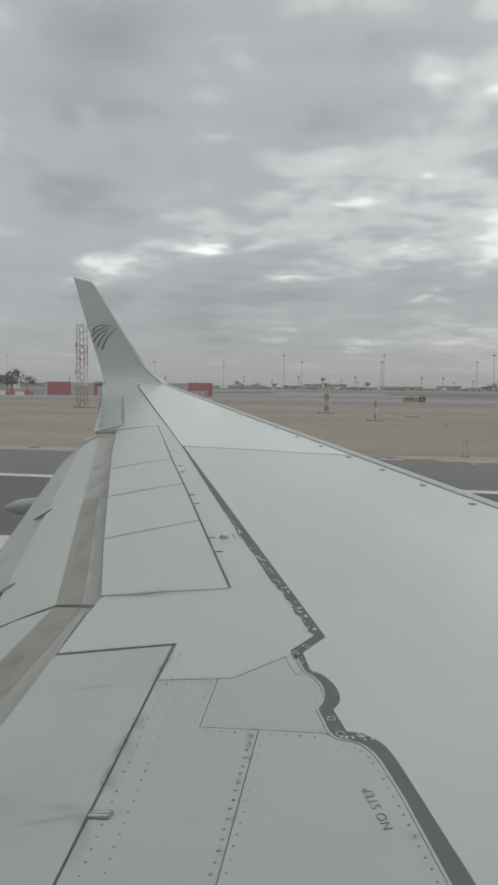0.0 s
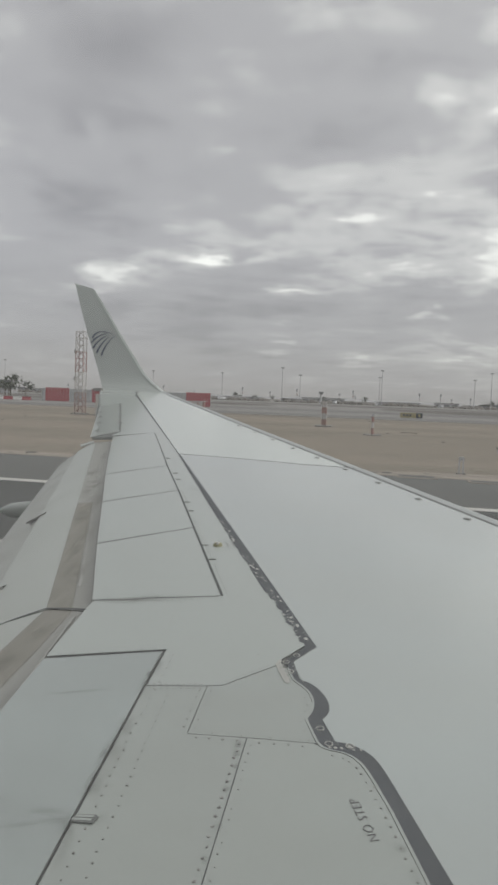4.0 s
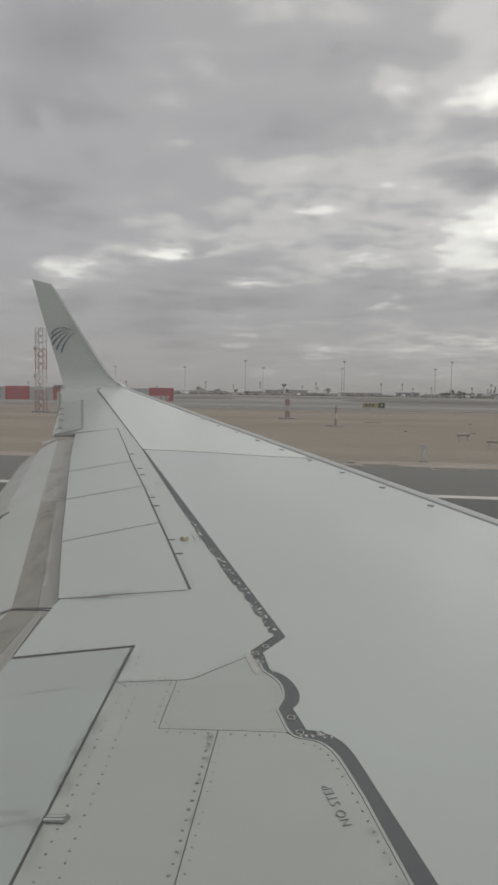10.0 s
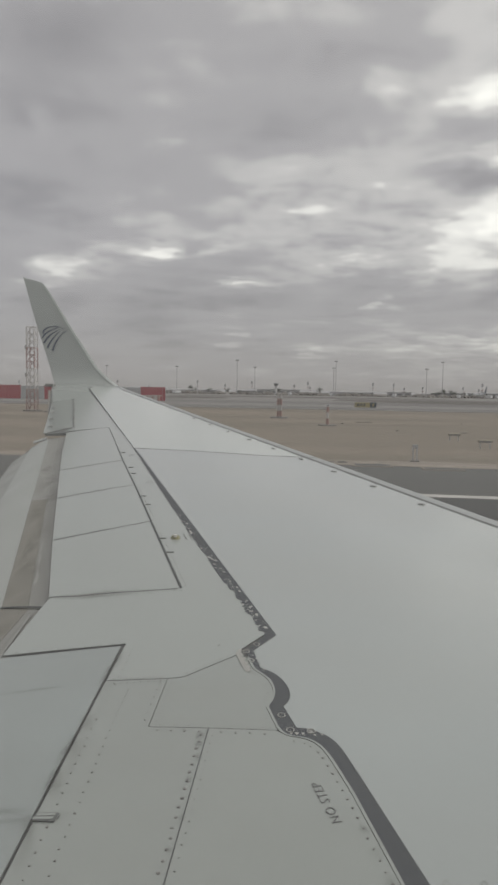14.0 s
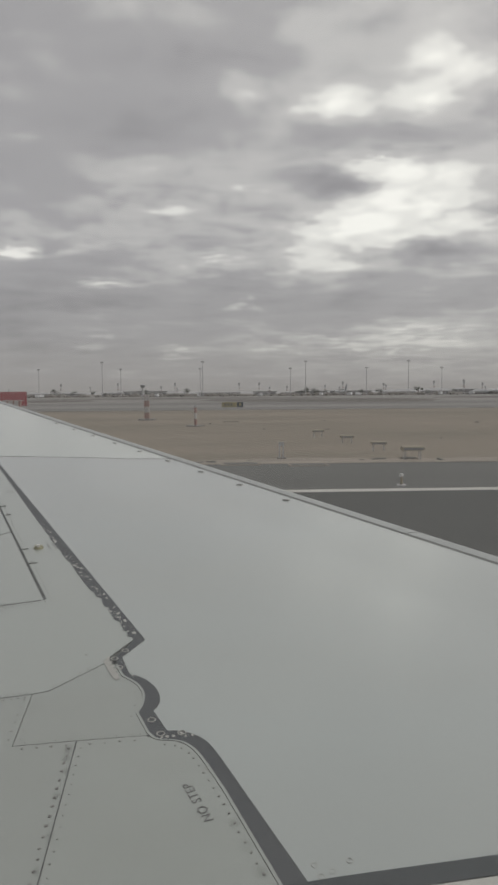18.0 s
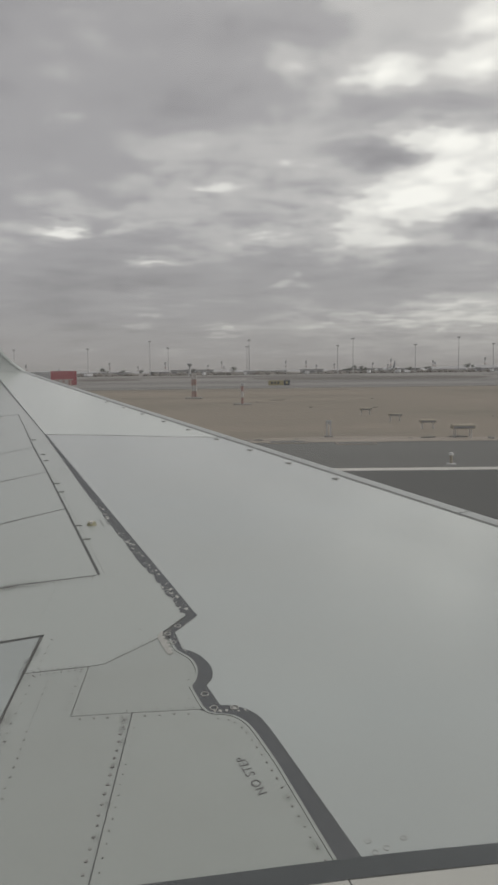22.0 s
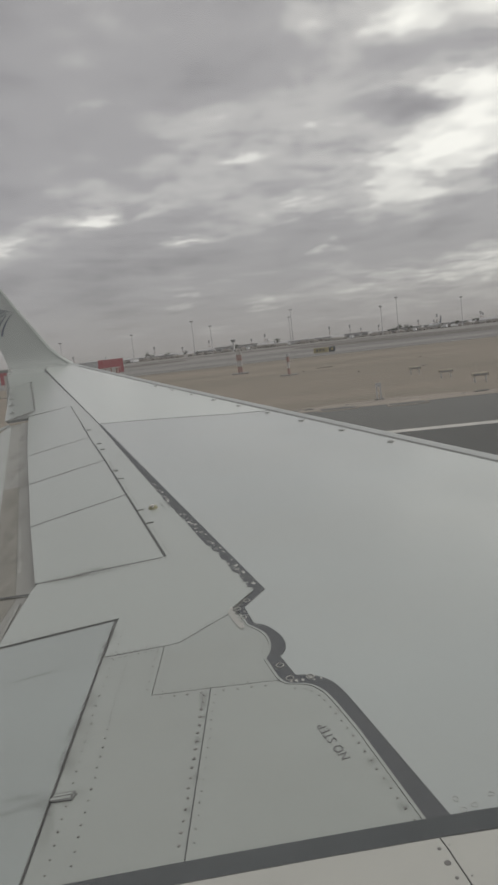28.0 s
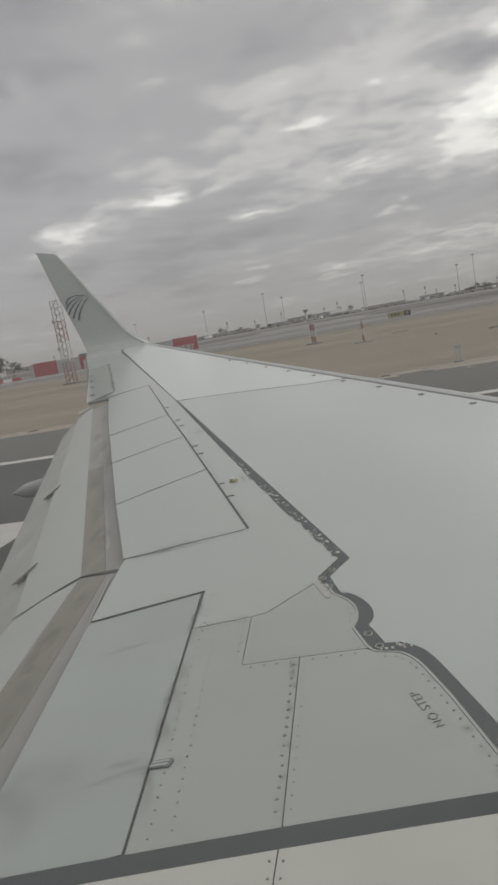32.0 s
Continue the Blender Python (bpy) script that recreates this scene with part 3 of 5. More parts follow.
# black walkway line, ragged where the paint has chipped
edge = []
for i in range(640):
    k = i / 639
    y = 3.17 + (7.72 - 3.17) * k
    x = -0.32 - 0.4527 * (y - 3.17)
    w = 0.018 + (0.072 - 0.018) * min(1, (7.72 - y) / 3.0)
    if y < 5.45:
        bite = 0.8 * noise.noise((y * 4.0, 0.3, 0)) + 0.6 * noise.noise((y * 17.0, 1.7, 0)) + 0.8 * noise.noise((y * 60.0, 4.7, 0))
        w -= min(0.026, max(0.0, (bite + 0.2) * 0.030)) * min(1.0, (5.45 - y) / 1.0)
    edge.append((x - w, y))
band = [(-2.378, 7.725)] + BAND_IN[:1] + BAND_IN[1:] + BAND_OUT[:1:-1] + [(-0.43, 2.985), (-0.372, 3.155)] + edge
walk_line = part("walkway_line", slab(band, 0.0014, 0.008, cell=0.5), SEALANT, airliner, "chipped black walkway line")
part("walkway_line", slab([(-2.39, 7.72), (-2.42, 7.72), (-5.425, 14.36), (-5.405, 14.37)], -0.003, 0.008, cell=1.0), SEALANT, airliner, "thin black seam line")
lip = [(x - 0.0085, y - 0.004) for x, y in BAND_OUT[2:]] + [(x - 0.0, y + 0.0) for x, y in BAND_OUT[:1:-1]]
part("sealant_lip", slab(lip, 0.0018, 0.006, cell=0.6), WHITE_WORN_SHADED, airliner, "pale lip along the walkway line")
bar_top = [(-1.35, bar_y(-1.35)), (-0.44, bar_y(-0.44)), (0.3, bar_y(0.3)), (3.2, bar_y(3.2))]
part("root_seal", slab(bar_top + [(x, y - 0.0655) for x, y in bar_top[::-1]], 0.004, 0.02), BAR, airliner, "black rubber seal along the wing root")
fair_1 = [(-1.30, 0.40), (-0.442, 0.40), (-0.442, bar_y(-0.442) - 0.0665), (-1.30, bar_y(-1.3) - 0.0665)]
curve = rounded([(0.192, bar_y(0.192) - 0.0665), (0.208, 1.616), (0.224, 1.563), (0.236, 1.526), (0.246, 1.490), (0.2505, 1.455), (0.250, 1.40), (0.243, 1.30), (0.22, 0.40)], 1, 7)
fair_2 = [(-0.4395, bar_y(-0.4395) - 0.0665), (-0.4395, 0.40)] + curve[::-1]
fair_3 = [(x + 0.0028, y) for x, y in curve] + [(3.3, 0.40), (3.2, bar_y(3.2) - 0.0665)]
fairings = [part("root_fairing", slab(inset(f, 0.0006), 0.003), FAIRING, airliner, "cream riveted wing root fairing", True) for f in (fair_1, fair_2, fair_3)]

# slat: rounded leading edge beyond a dark seam
profile = [(-0.088, -0.001), (-0.05, 0.003), (0.0, 0.003), (0.05, -0.006), (0.085, -0.028), (0.105, -0.075), (0.11, -0.14), (0.08, -0.21), (-0.08, -0.27), (-0.3, -0.27), (-0.3, -0.03), (-0.09, -0.03)]
for y0, y1 in ((2.2, 4.9), (4.915, 7.73), (7.745, 10.6), (10.615, 13.4), (13.415, 15.0)):
    rings = []
    for i in range(9):
        y = y0 + (y1 - y0) * i / 8
        t = 1.0 if y < 11 else 1 - 0.4 * (y - 11) / 4
        x = le(y) - 0.048
        z = wing_z(x - 0.09, y) - 0.002
        rings.append([(x + d * t * 0.85, y + d * t * 0.5, z + h * t) for d, h in profile])
    part("slat", sharpen(loft(rings)), METAL, airliner, "pale metal leading-edge slat")
seam = [(le(y) - 0.135, y) for y in (2.3, 5.0, 8.0, 11.0, 14.8)] + [(le(y) - 0.166, y) for y in (14.8, 11.0, 8.0, 5.0, 2.3)]
part("slat_seam", slab(seam, 0.002, 0.006, cell=0.5), JOINT, airliner, "dark seam behind the slat")
bump_bm = loft([[(x * k, y * k, z) for x, y in ((-0.030, -0.022), (0.030, -0.022), (0.034, 0.0), (0.030, 0.022), (-0.030, 0.022), (-0.034, 0.0))] for k, z in ((0.90, -0.002), (0.82, 0.006), (0.62, 0.010))])
first = None
for i in range(2, 11):
    y = 4.68 + 0.588 * i
    x = 1.28 - 0.617 * (y - 4.68)
    if first is None:
        first = part("slat_track_cover", bump_bm, COVER, airliner, "small grey blister on the skin")
        first.matrix_basis = pose(x, y, wing_z(x, y), 5.5, 0, -30)
    else:
        again(first, airliner, pose(x, y, wing_z(x, y), 5.5, 0, -30))

# winglet, lofted from the tip upwards
# span, leading edge, trailing edge, rise, thickness, rise of the trailing edge over the leading one
STATIONS = [(14.88, -4.80, -6.50, None, 0.13, 0.0), (15.12, -5.00, -6.53, 0.012, 0.12, 0.0), (15.30, -5.14, -6.57, 0.07, 0.115, 0.0), (15.43, -5.38, -6.66, 0.20, 0.11, 0.0), (15.51, -5.64, -6.755, 0.42, 0.10, 0.0),
            (15.57, -5.895, -6.89, 0.76, 0.09, 0.0), (15.66, -6.34, -7.13, 1.36, 0.075, 0.0), (15.75, -6.67, -7.33, 1.83, 0.06, 0.05), (15.81, -6.90, -7.45, 2.14, 0.05, 0.09), (15.84, -7.03, -7.52, 2.31, 0.035, 0.115),
            (15.85, -7.10, -7.55, 2.36, 0.02, 0.12), (15.855, -7.20, -7.565, 2.375, 0.01, 0.115)]
BASE_Z = wing_z(-5.5, 14.88)
rings = []
for k, (y, lx, tx, rise, th, slant) in enumerate(STATIONS):
    if k + 1 < len(STATIONS):
        ny, nr = STATIONS[k + 1][0], STATIONS[k + 1][3]
        d = Vector((0, ny - y, nr - (rise or 0.0)))
    d.normalize()
    out = Vector((0, d.z, -d.y))          # thickness direction, away from the cabin
    c = tx - lx
    ring = []
    for s in range(20):
        a = 2 * math.pi * s / 20
        u = 0.5 - 0.5 * math.cos(a)
        tk = th * math.sqrt(max(u, 0)) * (1 - u) * 1.9
        side = 0.0 if math.sin(a) >= 0 else 1.0
        zz = (wing_z(lx + c * u, y) if rise is None or rise < 0.05 else BASE_Z) + (rise or 0.0) + slant * u
        p = Vector((lx + c * u, y, zz)) + out * tk * side
        ring.append(p)
    rings.append(ring)
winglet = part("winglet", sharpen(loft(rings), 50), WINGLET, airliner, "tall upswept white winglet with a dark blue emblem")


def winglet_at(u, rise):
    """A point on the winglet's inner face: u across the chord, rise above its base."""
    s = [q for q in STATIONS if q[3] is not None]
    for a, b in zip(s, s[1:]):
        if a[3] <= rise <= b[3]:
            k = (rise - a[3]) / (b[3] - a[3])
            y, lx, tx = (a[i] + (b[i] - a[i]) * k for i in (0, 1, 2))
            return Vector((lx + (tx - lx) * u, y - 0.012, BASE_Z + rise))


def stripe(points, widths):
    """A curved decal bar: points in chord share and rise."""
    bm = bmesh.new()
    n = len(points)
    rows = []
    for i, (p, w) in enumerate(zip(points, widths)):
        a, b = Vector(points[max(i - 1, 0)]), Vector(points[min(i + 1, n - 1)])
        t = (b - a).normalized()
        nn = Vector((-t.y, t.x)) * w
        rows.append([bm.verts.new(winglet_at(p[0] + nn.x, p[1] + nn.y)), bm.verts.new(winglet_at(p[0] - nn.x, p[1] - nn.y))])
    for a, b in zip(rows, rows[1:]):
        bm.faces.new((a[0], a[1], b[1], b[0]))
    r = bmesh.ops.extrude_face_region(bm, geom=bm.faces[:])
    bmesh.ops.translate(bm, verts=[v for v in r["geom"] if isinstance(v, bmesh.types.BMVert)], vec=(0, -0.003, 0))
    return bm


def arc(p0, p1, p2, n=7):
    return [tuple((1 - k) ** 2 * Vector(p0) + 2 * k * (1 - k) * Vector(p1) + k * k * Vector(p2)) for k in (i / (n - 1) for i in range(n))]


FEATHERS = [((0.90, 1.19), (0.76, 1.37), (0.44, 1.345), 0.019), ((0.955, 1.09), (0.78, 1.265), (0.37, 1.315), 0.020), ((0.965, 0.965), (0.76, 1.185), (0.37, 1.275), 0.021),
            ((0.91, 0.86), (0.74, 1.075), (0.40, 1.235), 0.021), ((0.81, 0.80), (0.67, 1.02), (0.34, 1.20), 0.021), ((0.50, 1.355), (0.29, 1.345), (0.18, 1.265), 0.012), ((0.36, 1.20), (0.26, 1.215), (0.19, 1.26), 0.009)]
for p0, p1, p2, w in FEATHERS:
    pts = arc(p0, p1, p2, 9)
    part("emblem_stripe", stripe(pts, [w * (1.0 - 0.8 * (i / 8) ** 1.2) for i in range(len(pts))]), LOGO, winglet, "dark blue curved stripe")

# Highlight on the winglet's front rim, put in as a pale strip.
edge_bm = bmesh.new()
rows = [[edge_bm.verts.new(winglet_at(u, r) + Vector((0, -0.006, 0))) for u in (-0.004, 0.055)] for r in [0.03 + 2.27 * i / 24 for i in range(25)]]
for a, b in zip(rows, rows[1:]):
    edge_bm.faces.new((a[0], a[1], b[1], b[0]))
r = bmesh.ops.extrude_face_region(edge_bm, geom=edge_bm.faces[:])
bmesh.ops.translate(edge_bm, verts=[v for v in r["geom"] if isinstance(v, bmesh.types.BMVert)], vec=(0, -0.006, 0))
part("edge_highlight", edge_bm, WHITE_OUT, winglet, "highlight along the leading edge, put in as a pale strip")

# flaps below and behind the spoilers
def flap_skin(rows, thick):
    """A plate through rows of points, with an underside."""
    top = [[Vector(p) for p in r] for r in rows]
    rings = [r + [p - Vector((0, 0, thick if 0 < i < len(r) - 1 else thick * 0.35)) for i, p in reversed(list(enumerate(r)))] for r in top]
    return sharpen(loft(rings))


def lerp(a, b, k):
    return tuple(p + (q - p) * k for p, q in zip(a, b))


# the outboard flap's lines: front, dirty edge, middle, back
O_F, O_D, O_M, O_A = ((-3.46, 8.62), (-1.46, 3.405)), ((-3.80, 8.67), (-1.79, 3.48)), ((-4.08, 8.74), (-2.18, 3.385)), ((-4.36, 8.80), (-2.50, 3.17))
N_F = 12
strip_rows, main_rows, back_rows = [], [], []
for i in range(N_F + 1):
    k = i / N_F
    f, d, m, a = (lerp(*q, k) for q in (O_F, O_D, O_M, O_A))
    strip_rows.append([at_wing(*lerp(f, d, u), -0.035 - 0.041 * u) for u in (0.0, 0.62 - 0.12 * k, 0.625 - 0.12 * k, 1.0)])
    main_rows.append([at_wing(*d, -0.078), at_wing(*lerp(d, m, 0.5), -0.14), at_wing(*m, -0.22)])
    back_rows.append([at_wing(*m, -0.245), at_wing(*lerp(m, a, 0.5), -0.32), at_wing(*a, -0.42)])
flap_out = part("flap", flap_skin(main_rows, 0.10), FLAP, airliner, "dusty white outboard flap, slightly lowered")
part("flap_nose", flap_skin([r[:2] for r in strip_rows], 0.05), GREY_FLAP, flap_out, "grey nose of the flap with scuff marks")
part("stained_strip", flap_skin([r[2:] for r in strip_rows[:8]], 0.05), GREY_FLAP, flap_out, "grey strip of the flap")
part("stained_strip", flap_skin([r[2:] for r in strip_rows[7:]], 0.05), STAINED, flap_out, "brown grime-stained strip of the flap")
part("aft_flap", flap_skin(back_rows, 0.05), FLAP_DIRTY, flap_out, "dirty white aft flap segment")
# dark lips at the aft segment's hinges, and the pale tab at the flap's outer end
for x, y in ((-2.95, 5.70), (-2.36, 4.02)):
    a, b = at_wing(x, y, -0.20), at_wing(x - 0.12, y - 0.10, -0.265)
    part("hinge_lip", loft([[a + Vector((0, w, h)), b + Vector((0, w, h))] for w, h in ((0.0, 0.0), (0.0, 0.016), (0.05, 0.012), (0.05, -0.01))], close=False, caps=False), SCREW, flap_out)
part("end_tab", flap_skin([[at_wing(-3.84, 8.70, -0.09), at_wing(-4.06, 8.80, -0.16)], [at_wing(-3.93, 8.93, -0.10), at_wing(-4.16, 9.00, -0.17)]], 0.03), FLAP, flap_out, "pale tab at the flap's outer end")
I_F, I_D, I_M, I_A = ((-1.47, 3.39), (-1.20, 0.6)), ((-1.79, 3.465), (-1.60, 0.6)), ((-2.18, 3.37), (-2.02, 0.6)), ((-2.50, 3.155), (-2.75, 0.6))
strip_rows, main_rows, back_rows = [], [], []
for i in range(N_F + 1):
    k = i / N_F
    f, d, m, a = (lerp(*q, k) for q in (I_F, I_D, I_M, I_A))
    if k < 0.2:
        f = lerp((-1.47, 3.39), (-1.40, 2.80), k / 0.2)
    strip_rows.append([at_wing(*lerp(f, d, u), -0.035 - 0.041 * u) for u in (0.0, 0.45, 0.46, 1.0)])
    main_rows.append([at_wing(*d, -0.081), at_wing(*lerp(d, m, 0.5), -0.14), at_wing(*m, -0.22)])
    back_rows.append([at_wing(*m, -0.245), at_wing(*lerp(m, a, 0.5), -0.36), at_wing(*a, -0.5)])
flap_in = part("flap", flap_skin(main_rows, 0.10), FLAP, airliner, "dusty white inboard flap, slightly lowered")
part("flap_nose", flap_skin([r[:2] for r in strip_rows], 0.05), GREY_FLAP, flap_in, "grey nose of the flap with scuff marks")
part("stained_strip", flap_skin([r[2:] for r in strip_rows], 0.05), STAINED, flap_in, "brown grime-stained strip of the flap")
part("aft_flap", flap_skin(back_rows, 0.05), FLAP_DIRTY, flap_in, "dirty white aft flap segment")
seam_pts = [(-1.50, 3.402, -0.030), (-1.60, 3.432, -0.045), (-1.70, 3.458, -0.060), (-1.79, 3.473, -0.074), (-1.95, 3.438, -0.128), (-2.10, 3.402, -0.185), (-2.18, 3.38, -0.212)]
part("flap_seam", loft([[at_wing(x, y + w, h + 0.001 + e) for w, e in ((-0.007, 0.0), (-0.007, 0.002), (0.007, 0.002), (0.007, 0.0))] for x, y, h in seam_pts]), SEAL, airliner, "dark seam between the two flaps")
# the pods that hide the flap tracks


def pod(x0, x1, y, z0, z1, r):
    """A fairing that swells, tapers a little and ends in a blunt rounded tail."""
    rings = []
    for i in range(17):
        k = i / 16
        rr = r * min(1.0, (k / 0.35 + 0.02) ** 0.6) * (1 - 0.45 * max(0.0, (k - 0.35) / 0.65)) * math.sqrt(max(0.0, 1 - max(0.0, (k - 0.9) / 0.1) ** 2))
        rr = max(rr, 0.006)
        c = Vector((x0 + (x1 - x0) * k, y, z0 + (z1 - z0) * k))
        rings.append([c + Vector((0, math.cos(a) * rr * 0.6, math.sin(a) * rr)) for a in (2 * math.pi * j / 12 for j in range(12))])
    return loft(rings)


part("flap_track_fairing", pod(-1.6, -4.24, 7.1, 2.50, 2.27, 0.145), WHITE_WORN_SHADED, airliner, "pointed white flap track fairing", True)
part("flap_track_fairing", pod(-0.6, -3.35, 4.6, 1.95, 1.80, 0.24), WHITE_WORN_SHADED, airliner, "pointed white flap track fairing", True)

# ---- fasteners and small fittings on the wing ----
def disc_mesh(r, h, seg=10):
    bm = bmesh.new()
    bmesh.ops.create_cone(bm, cap_ends=True, segments=seg, radius1=r, radius2=r * 0.8, depth=h)
    me = bpy.data.meshes.new("screw")
    bm.to_mesh(me)
    bm.free()
    me.materials.append(SCREW)
    return me


SCREWS = {s: disc_mesh(s * 0.84, 0.0018) for s in (0.0034, 0.0048, 0.0065)}
jit = random.Random(11)


def screw_row(p, q, n, parent, size=0.0048, off=0.0, h=0.001):
    """n screw heads from p to q, shifted sideways by off."""
    p, q = Vector(p), Vector(q)
    t = (q - p).normalized()
    s = Vector((-t.y, t.x)) * off
    for i in range(n):
        c = p.lerp(q, (i + 0.5) / n) + s + Vector((jit.gauss(0, 0.0012), jit.gauss(0, 0.0012)))
        o = new("screw", SCREWS[size])
        o.parent = parent
        k = jit.uniform(0.8, 1.15)
        o.matrix_basis = Matrix.Translation(at_wing(c.x, c.y, h)) @ pose(0, 0, 0, 5.5) @ Matrix.Diagonal((k, k, 1, 1))


screw_row((-0.945, 2.97), (-0.90, 2.30), 11, access_b, 0.0048, 0.030)
screw_row((-0.90, 2.30), (-0.825, 1.58), 15, access_b, 0.0048, 0.030)
screw_row((-0.915, 2.62), (-0.89, 2.30), 7, access_b, 0.0034, 0.085)
screw_row((-0.89, 2.30), (-0.82, 1.60), 15, access_b, 0.0048, 0.085)
screw_row((-0.915, 2.662), (-0.71, 2.708), 9, skin_aft, 0.0048, 0.016)
screw_row((-0.915, 2.662), (-0.71, 2.708), 8, access_b, 0.0048, -0.018)
screw_row((-0.70, 2.70), (-0.682, 2.385), 6, access_b, 0.0048, -0.022)
screw_row((-0.70, 2.70), (-0.682, 2.385), 6, access_c, 0.0034, 0.022)
screw_row((-0.67, 2.372), (-0.48, 2.39), 4, access_b, 0.0065, -0.022)
screw_row((-0.67, 2.372), (-0.26, 2.408), 8, access_c, 0.0034, 0.014)
screw_row((-0.45, 2.39), (-0.25, 2.408), 4, access_d, 0.0065, -0.022)
screw_row((-0.47, 2.37), (-0.442, 1.66), 17, access_b, 0.0065, -0.020)
screw_row((-0.47, 2.37), (-0.442, 1.66), 15, access_d, 0.0034, 0.020)
screw_row((-0.63, 2.735), (-0.47, 2.94), 6, skin_aft, 0.0048, 0.018)
def along(path, step, parent, size, off):
    left = step / 2
    for a, b in zip(path, path[1:]):
        a, b = Vector(a), Vector(b)
        ln = (b - a).length
        while left < ln:
            c = a.lerp(b, left / ln)
            t = (b - a) / ln * 0.005
            screw_row(c - t, c + t, 1, parent, size, off)
            left += step
        left -= ln


along(BAND_OUT[CUT + 2:], 0.042, access_d, 0.0048, -0.030)
along(BAND_OUT[3:CUT], 0.06, access_c, 0.0034, -0.030)
screw_row((-1.42, 2.825), (-0.98, 2.972), 8, skin_aft, 0.0048, 0.018)
screw_row((-1.36, 3.505), (-0.80, 3.69), 18, skin_aft, 0.0048, -0.030)
screw_row((-1.25, 3.545), (-0.90, 3.66), 10, skin_aft, 0.0034, -0.055)
screw_row((-1.06, 3.55), (-1.02, 3.10), 8, skin_aft, 0.0034, 0.0)
for a, b in zip(SPOILER_FRONT[3:], SPOILER_FRONT[4:]):
    screw_row(b, a, 24, skin_aft, 0.0048, -0.030)
for x, y, s in ((-0.555, 3.03, 0.0065), (-1.27, 2.915, 0.0065), (-0.62, 3.26, 0.0034), (-0.515, 3.09, 0.0034), (-0.70, 3.60, 0.0034), (-0.79, 4.18, 0.0034), (-0.98, 4.93, 0.0034), (-1.33, 5.40, 0.0034)):
    screw_row((x - 0.01, y), (x + 0.01, y), 1, skin_aft, s)
for x, y, s in ((0.185, 1.623, 0.0065), (0.213, 1.539, 0.0065), (0.228, 1.498, 0.0048), (0.237, 1.455, 0.0065), (0.238, 1.40, 0.0048), (0.231, 1.34, 0.0048)):
    screw_row((x - 0.01, y), (x + 0.01, y), 1, fairings[1], s, 0.0, 0.0035)
for x, y in ((0.214, 1.636), (0.244, 1.543), (0.255, 1.513), (0.263, 1.482), (0.267, 1.448), (0.268, 1.40), (0.262, 1.34)):
    screw_row((x - 0.01, y), (x + 0.01, y), 1, fairings[2], 0.0034, 0.0, 0.0035)
screw_row((-0.4395, 1.545), (-0.4395, 1.20), 7, fairings[1], 0.0048, -0.018, 0.0035)
screw_row((-0.4425, 1.545), (-0.4425, 1.20), 7, fairings[0], 0.0048, 0.018, 0.0035)
big = disc_mesh(0.0088, 0.002, 14)
o = new("screw", big)
o.parent, o.matrix_basis = fairings[1], Matrix.Translation(at_wing(0.198, 1.582, 0.0035)) @ pose(0, 0, 0, 5.5)

# faint painted-over fastener rings on the inboard skin and pale rings on the black line
def ring_bm(r, w, h=0.0016, seg=18):
    bm = bmesh.new()
    rr = [[(math.cos(a) * q, math.sin(a) * q, z) for a in (2 * math.pi * i / seg for i in range(seg))] for q, z in ((r - w, -h), (r - w, h), (r + w, h), (r + w, -h))]
    vs = [[bm.verts.new(p) for p in ring] for ring in rr]
    for a, b in zip(vs, vs[1:]):
        for i in range(seg):
            bm.faces.new((a[i], a[(i + 1) % seg], b[(i + 1) % seg], b[i]))
    return bm


ring_first = part("fastener_ring", ring_bm(0.0135, 0.0015), CHIP, walk_line, "pale ring round a fastener")
RINGS = [(-0.229, 2.504), (-0.19, 2.415), (-0.118, 2.418), (-0.428, 2.984), (-0.397, 2.905), (-0.394, 3.06)]
for i, (x, y) in enumerate(RINGS):
    m = Matrix.Translation(at_wing(x, y, 0.0022)) @ pose(0, 0, 0, 5.5)
    if i == 0:
        ring_first.matrix_basis = m
    else:
        again(ring_first, walk_line, m)
faint = part("fastener_ring", ring_bm(0.009, 0.0004, 0.0001), WHITE, skin_in, "faint painted-over fastener ring")
faint.matrix_basis = Matrix.Translation(at_wing(0.16, 2.12, 0.0005)) @ pose(0, 0, 0, 5.5)
near_ring = part("fastener_ring", ring_bm(0.0085, 0.0009, 0.0004), CHIP, skin_in, "pale ring round a fastener")
near_ring.matrix_basis = Matrix.Translation(at_wing(0.258, 1.792, 0.0005)) @ pose(0, 0, 0, 5.5)
for x, y in ((0.271, 1.753), (0.302, 1.769), (0.353, 1.805)):
    again(near_ring, skin_in, Matrix.Translation(at_wing(x, y, 0.0005)) @ pose(0, 0, 0, 5.5))
for x, y in ((0.09, 2.29), (-0.05, 2.50), (0.12, 2.23)):
    again(faint, skin_in, Matrix.Translation(at_wing(x, y, 0.0005)) @ pose(0, 0, 0, 5.5))

# chips of bare primer along the black line
def flake(x, y, r, long=1.6):
    """A ragged flake lying along the line."""
    n = jit.randint(7, 11)
    pts = []
    for j in range(n):
        a, q = 2 * math.pi * j / n, r * jit.uniform(0.45, 1.25)
        u, v = math.cos(a) * q, math.sin(a) * q * long
        pts.append((x + u * 0.91 - v * 0.41, y + u * 0.41 + v * 0.91))
    part("paint_chip", slab(pts, 0.0018, 0.0006, cell=9), CHIP, walk_line)


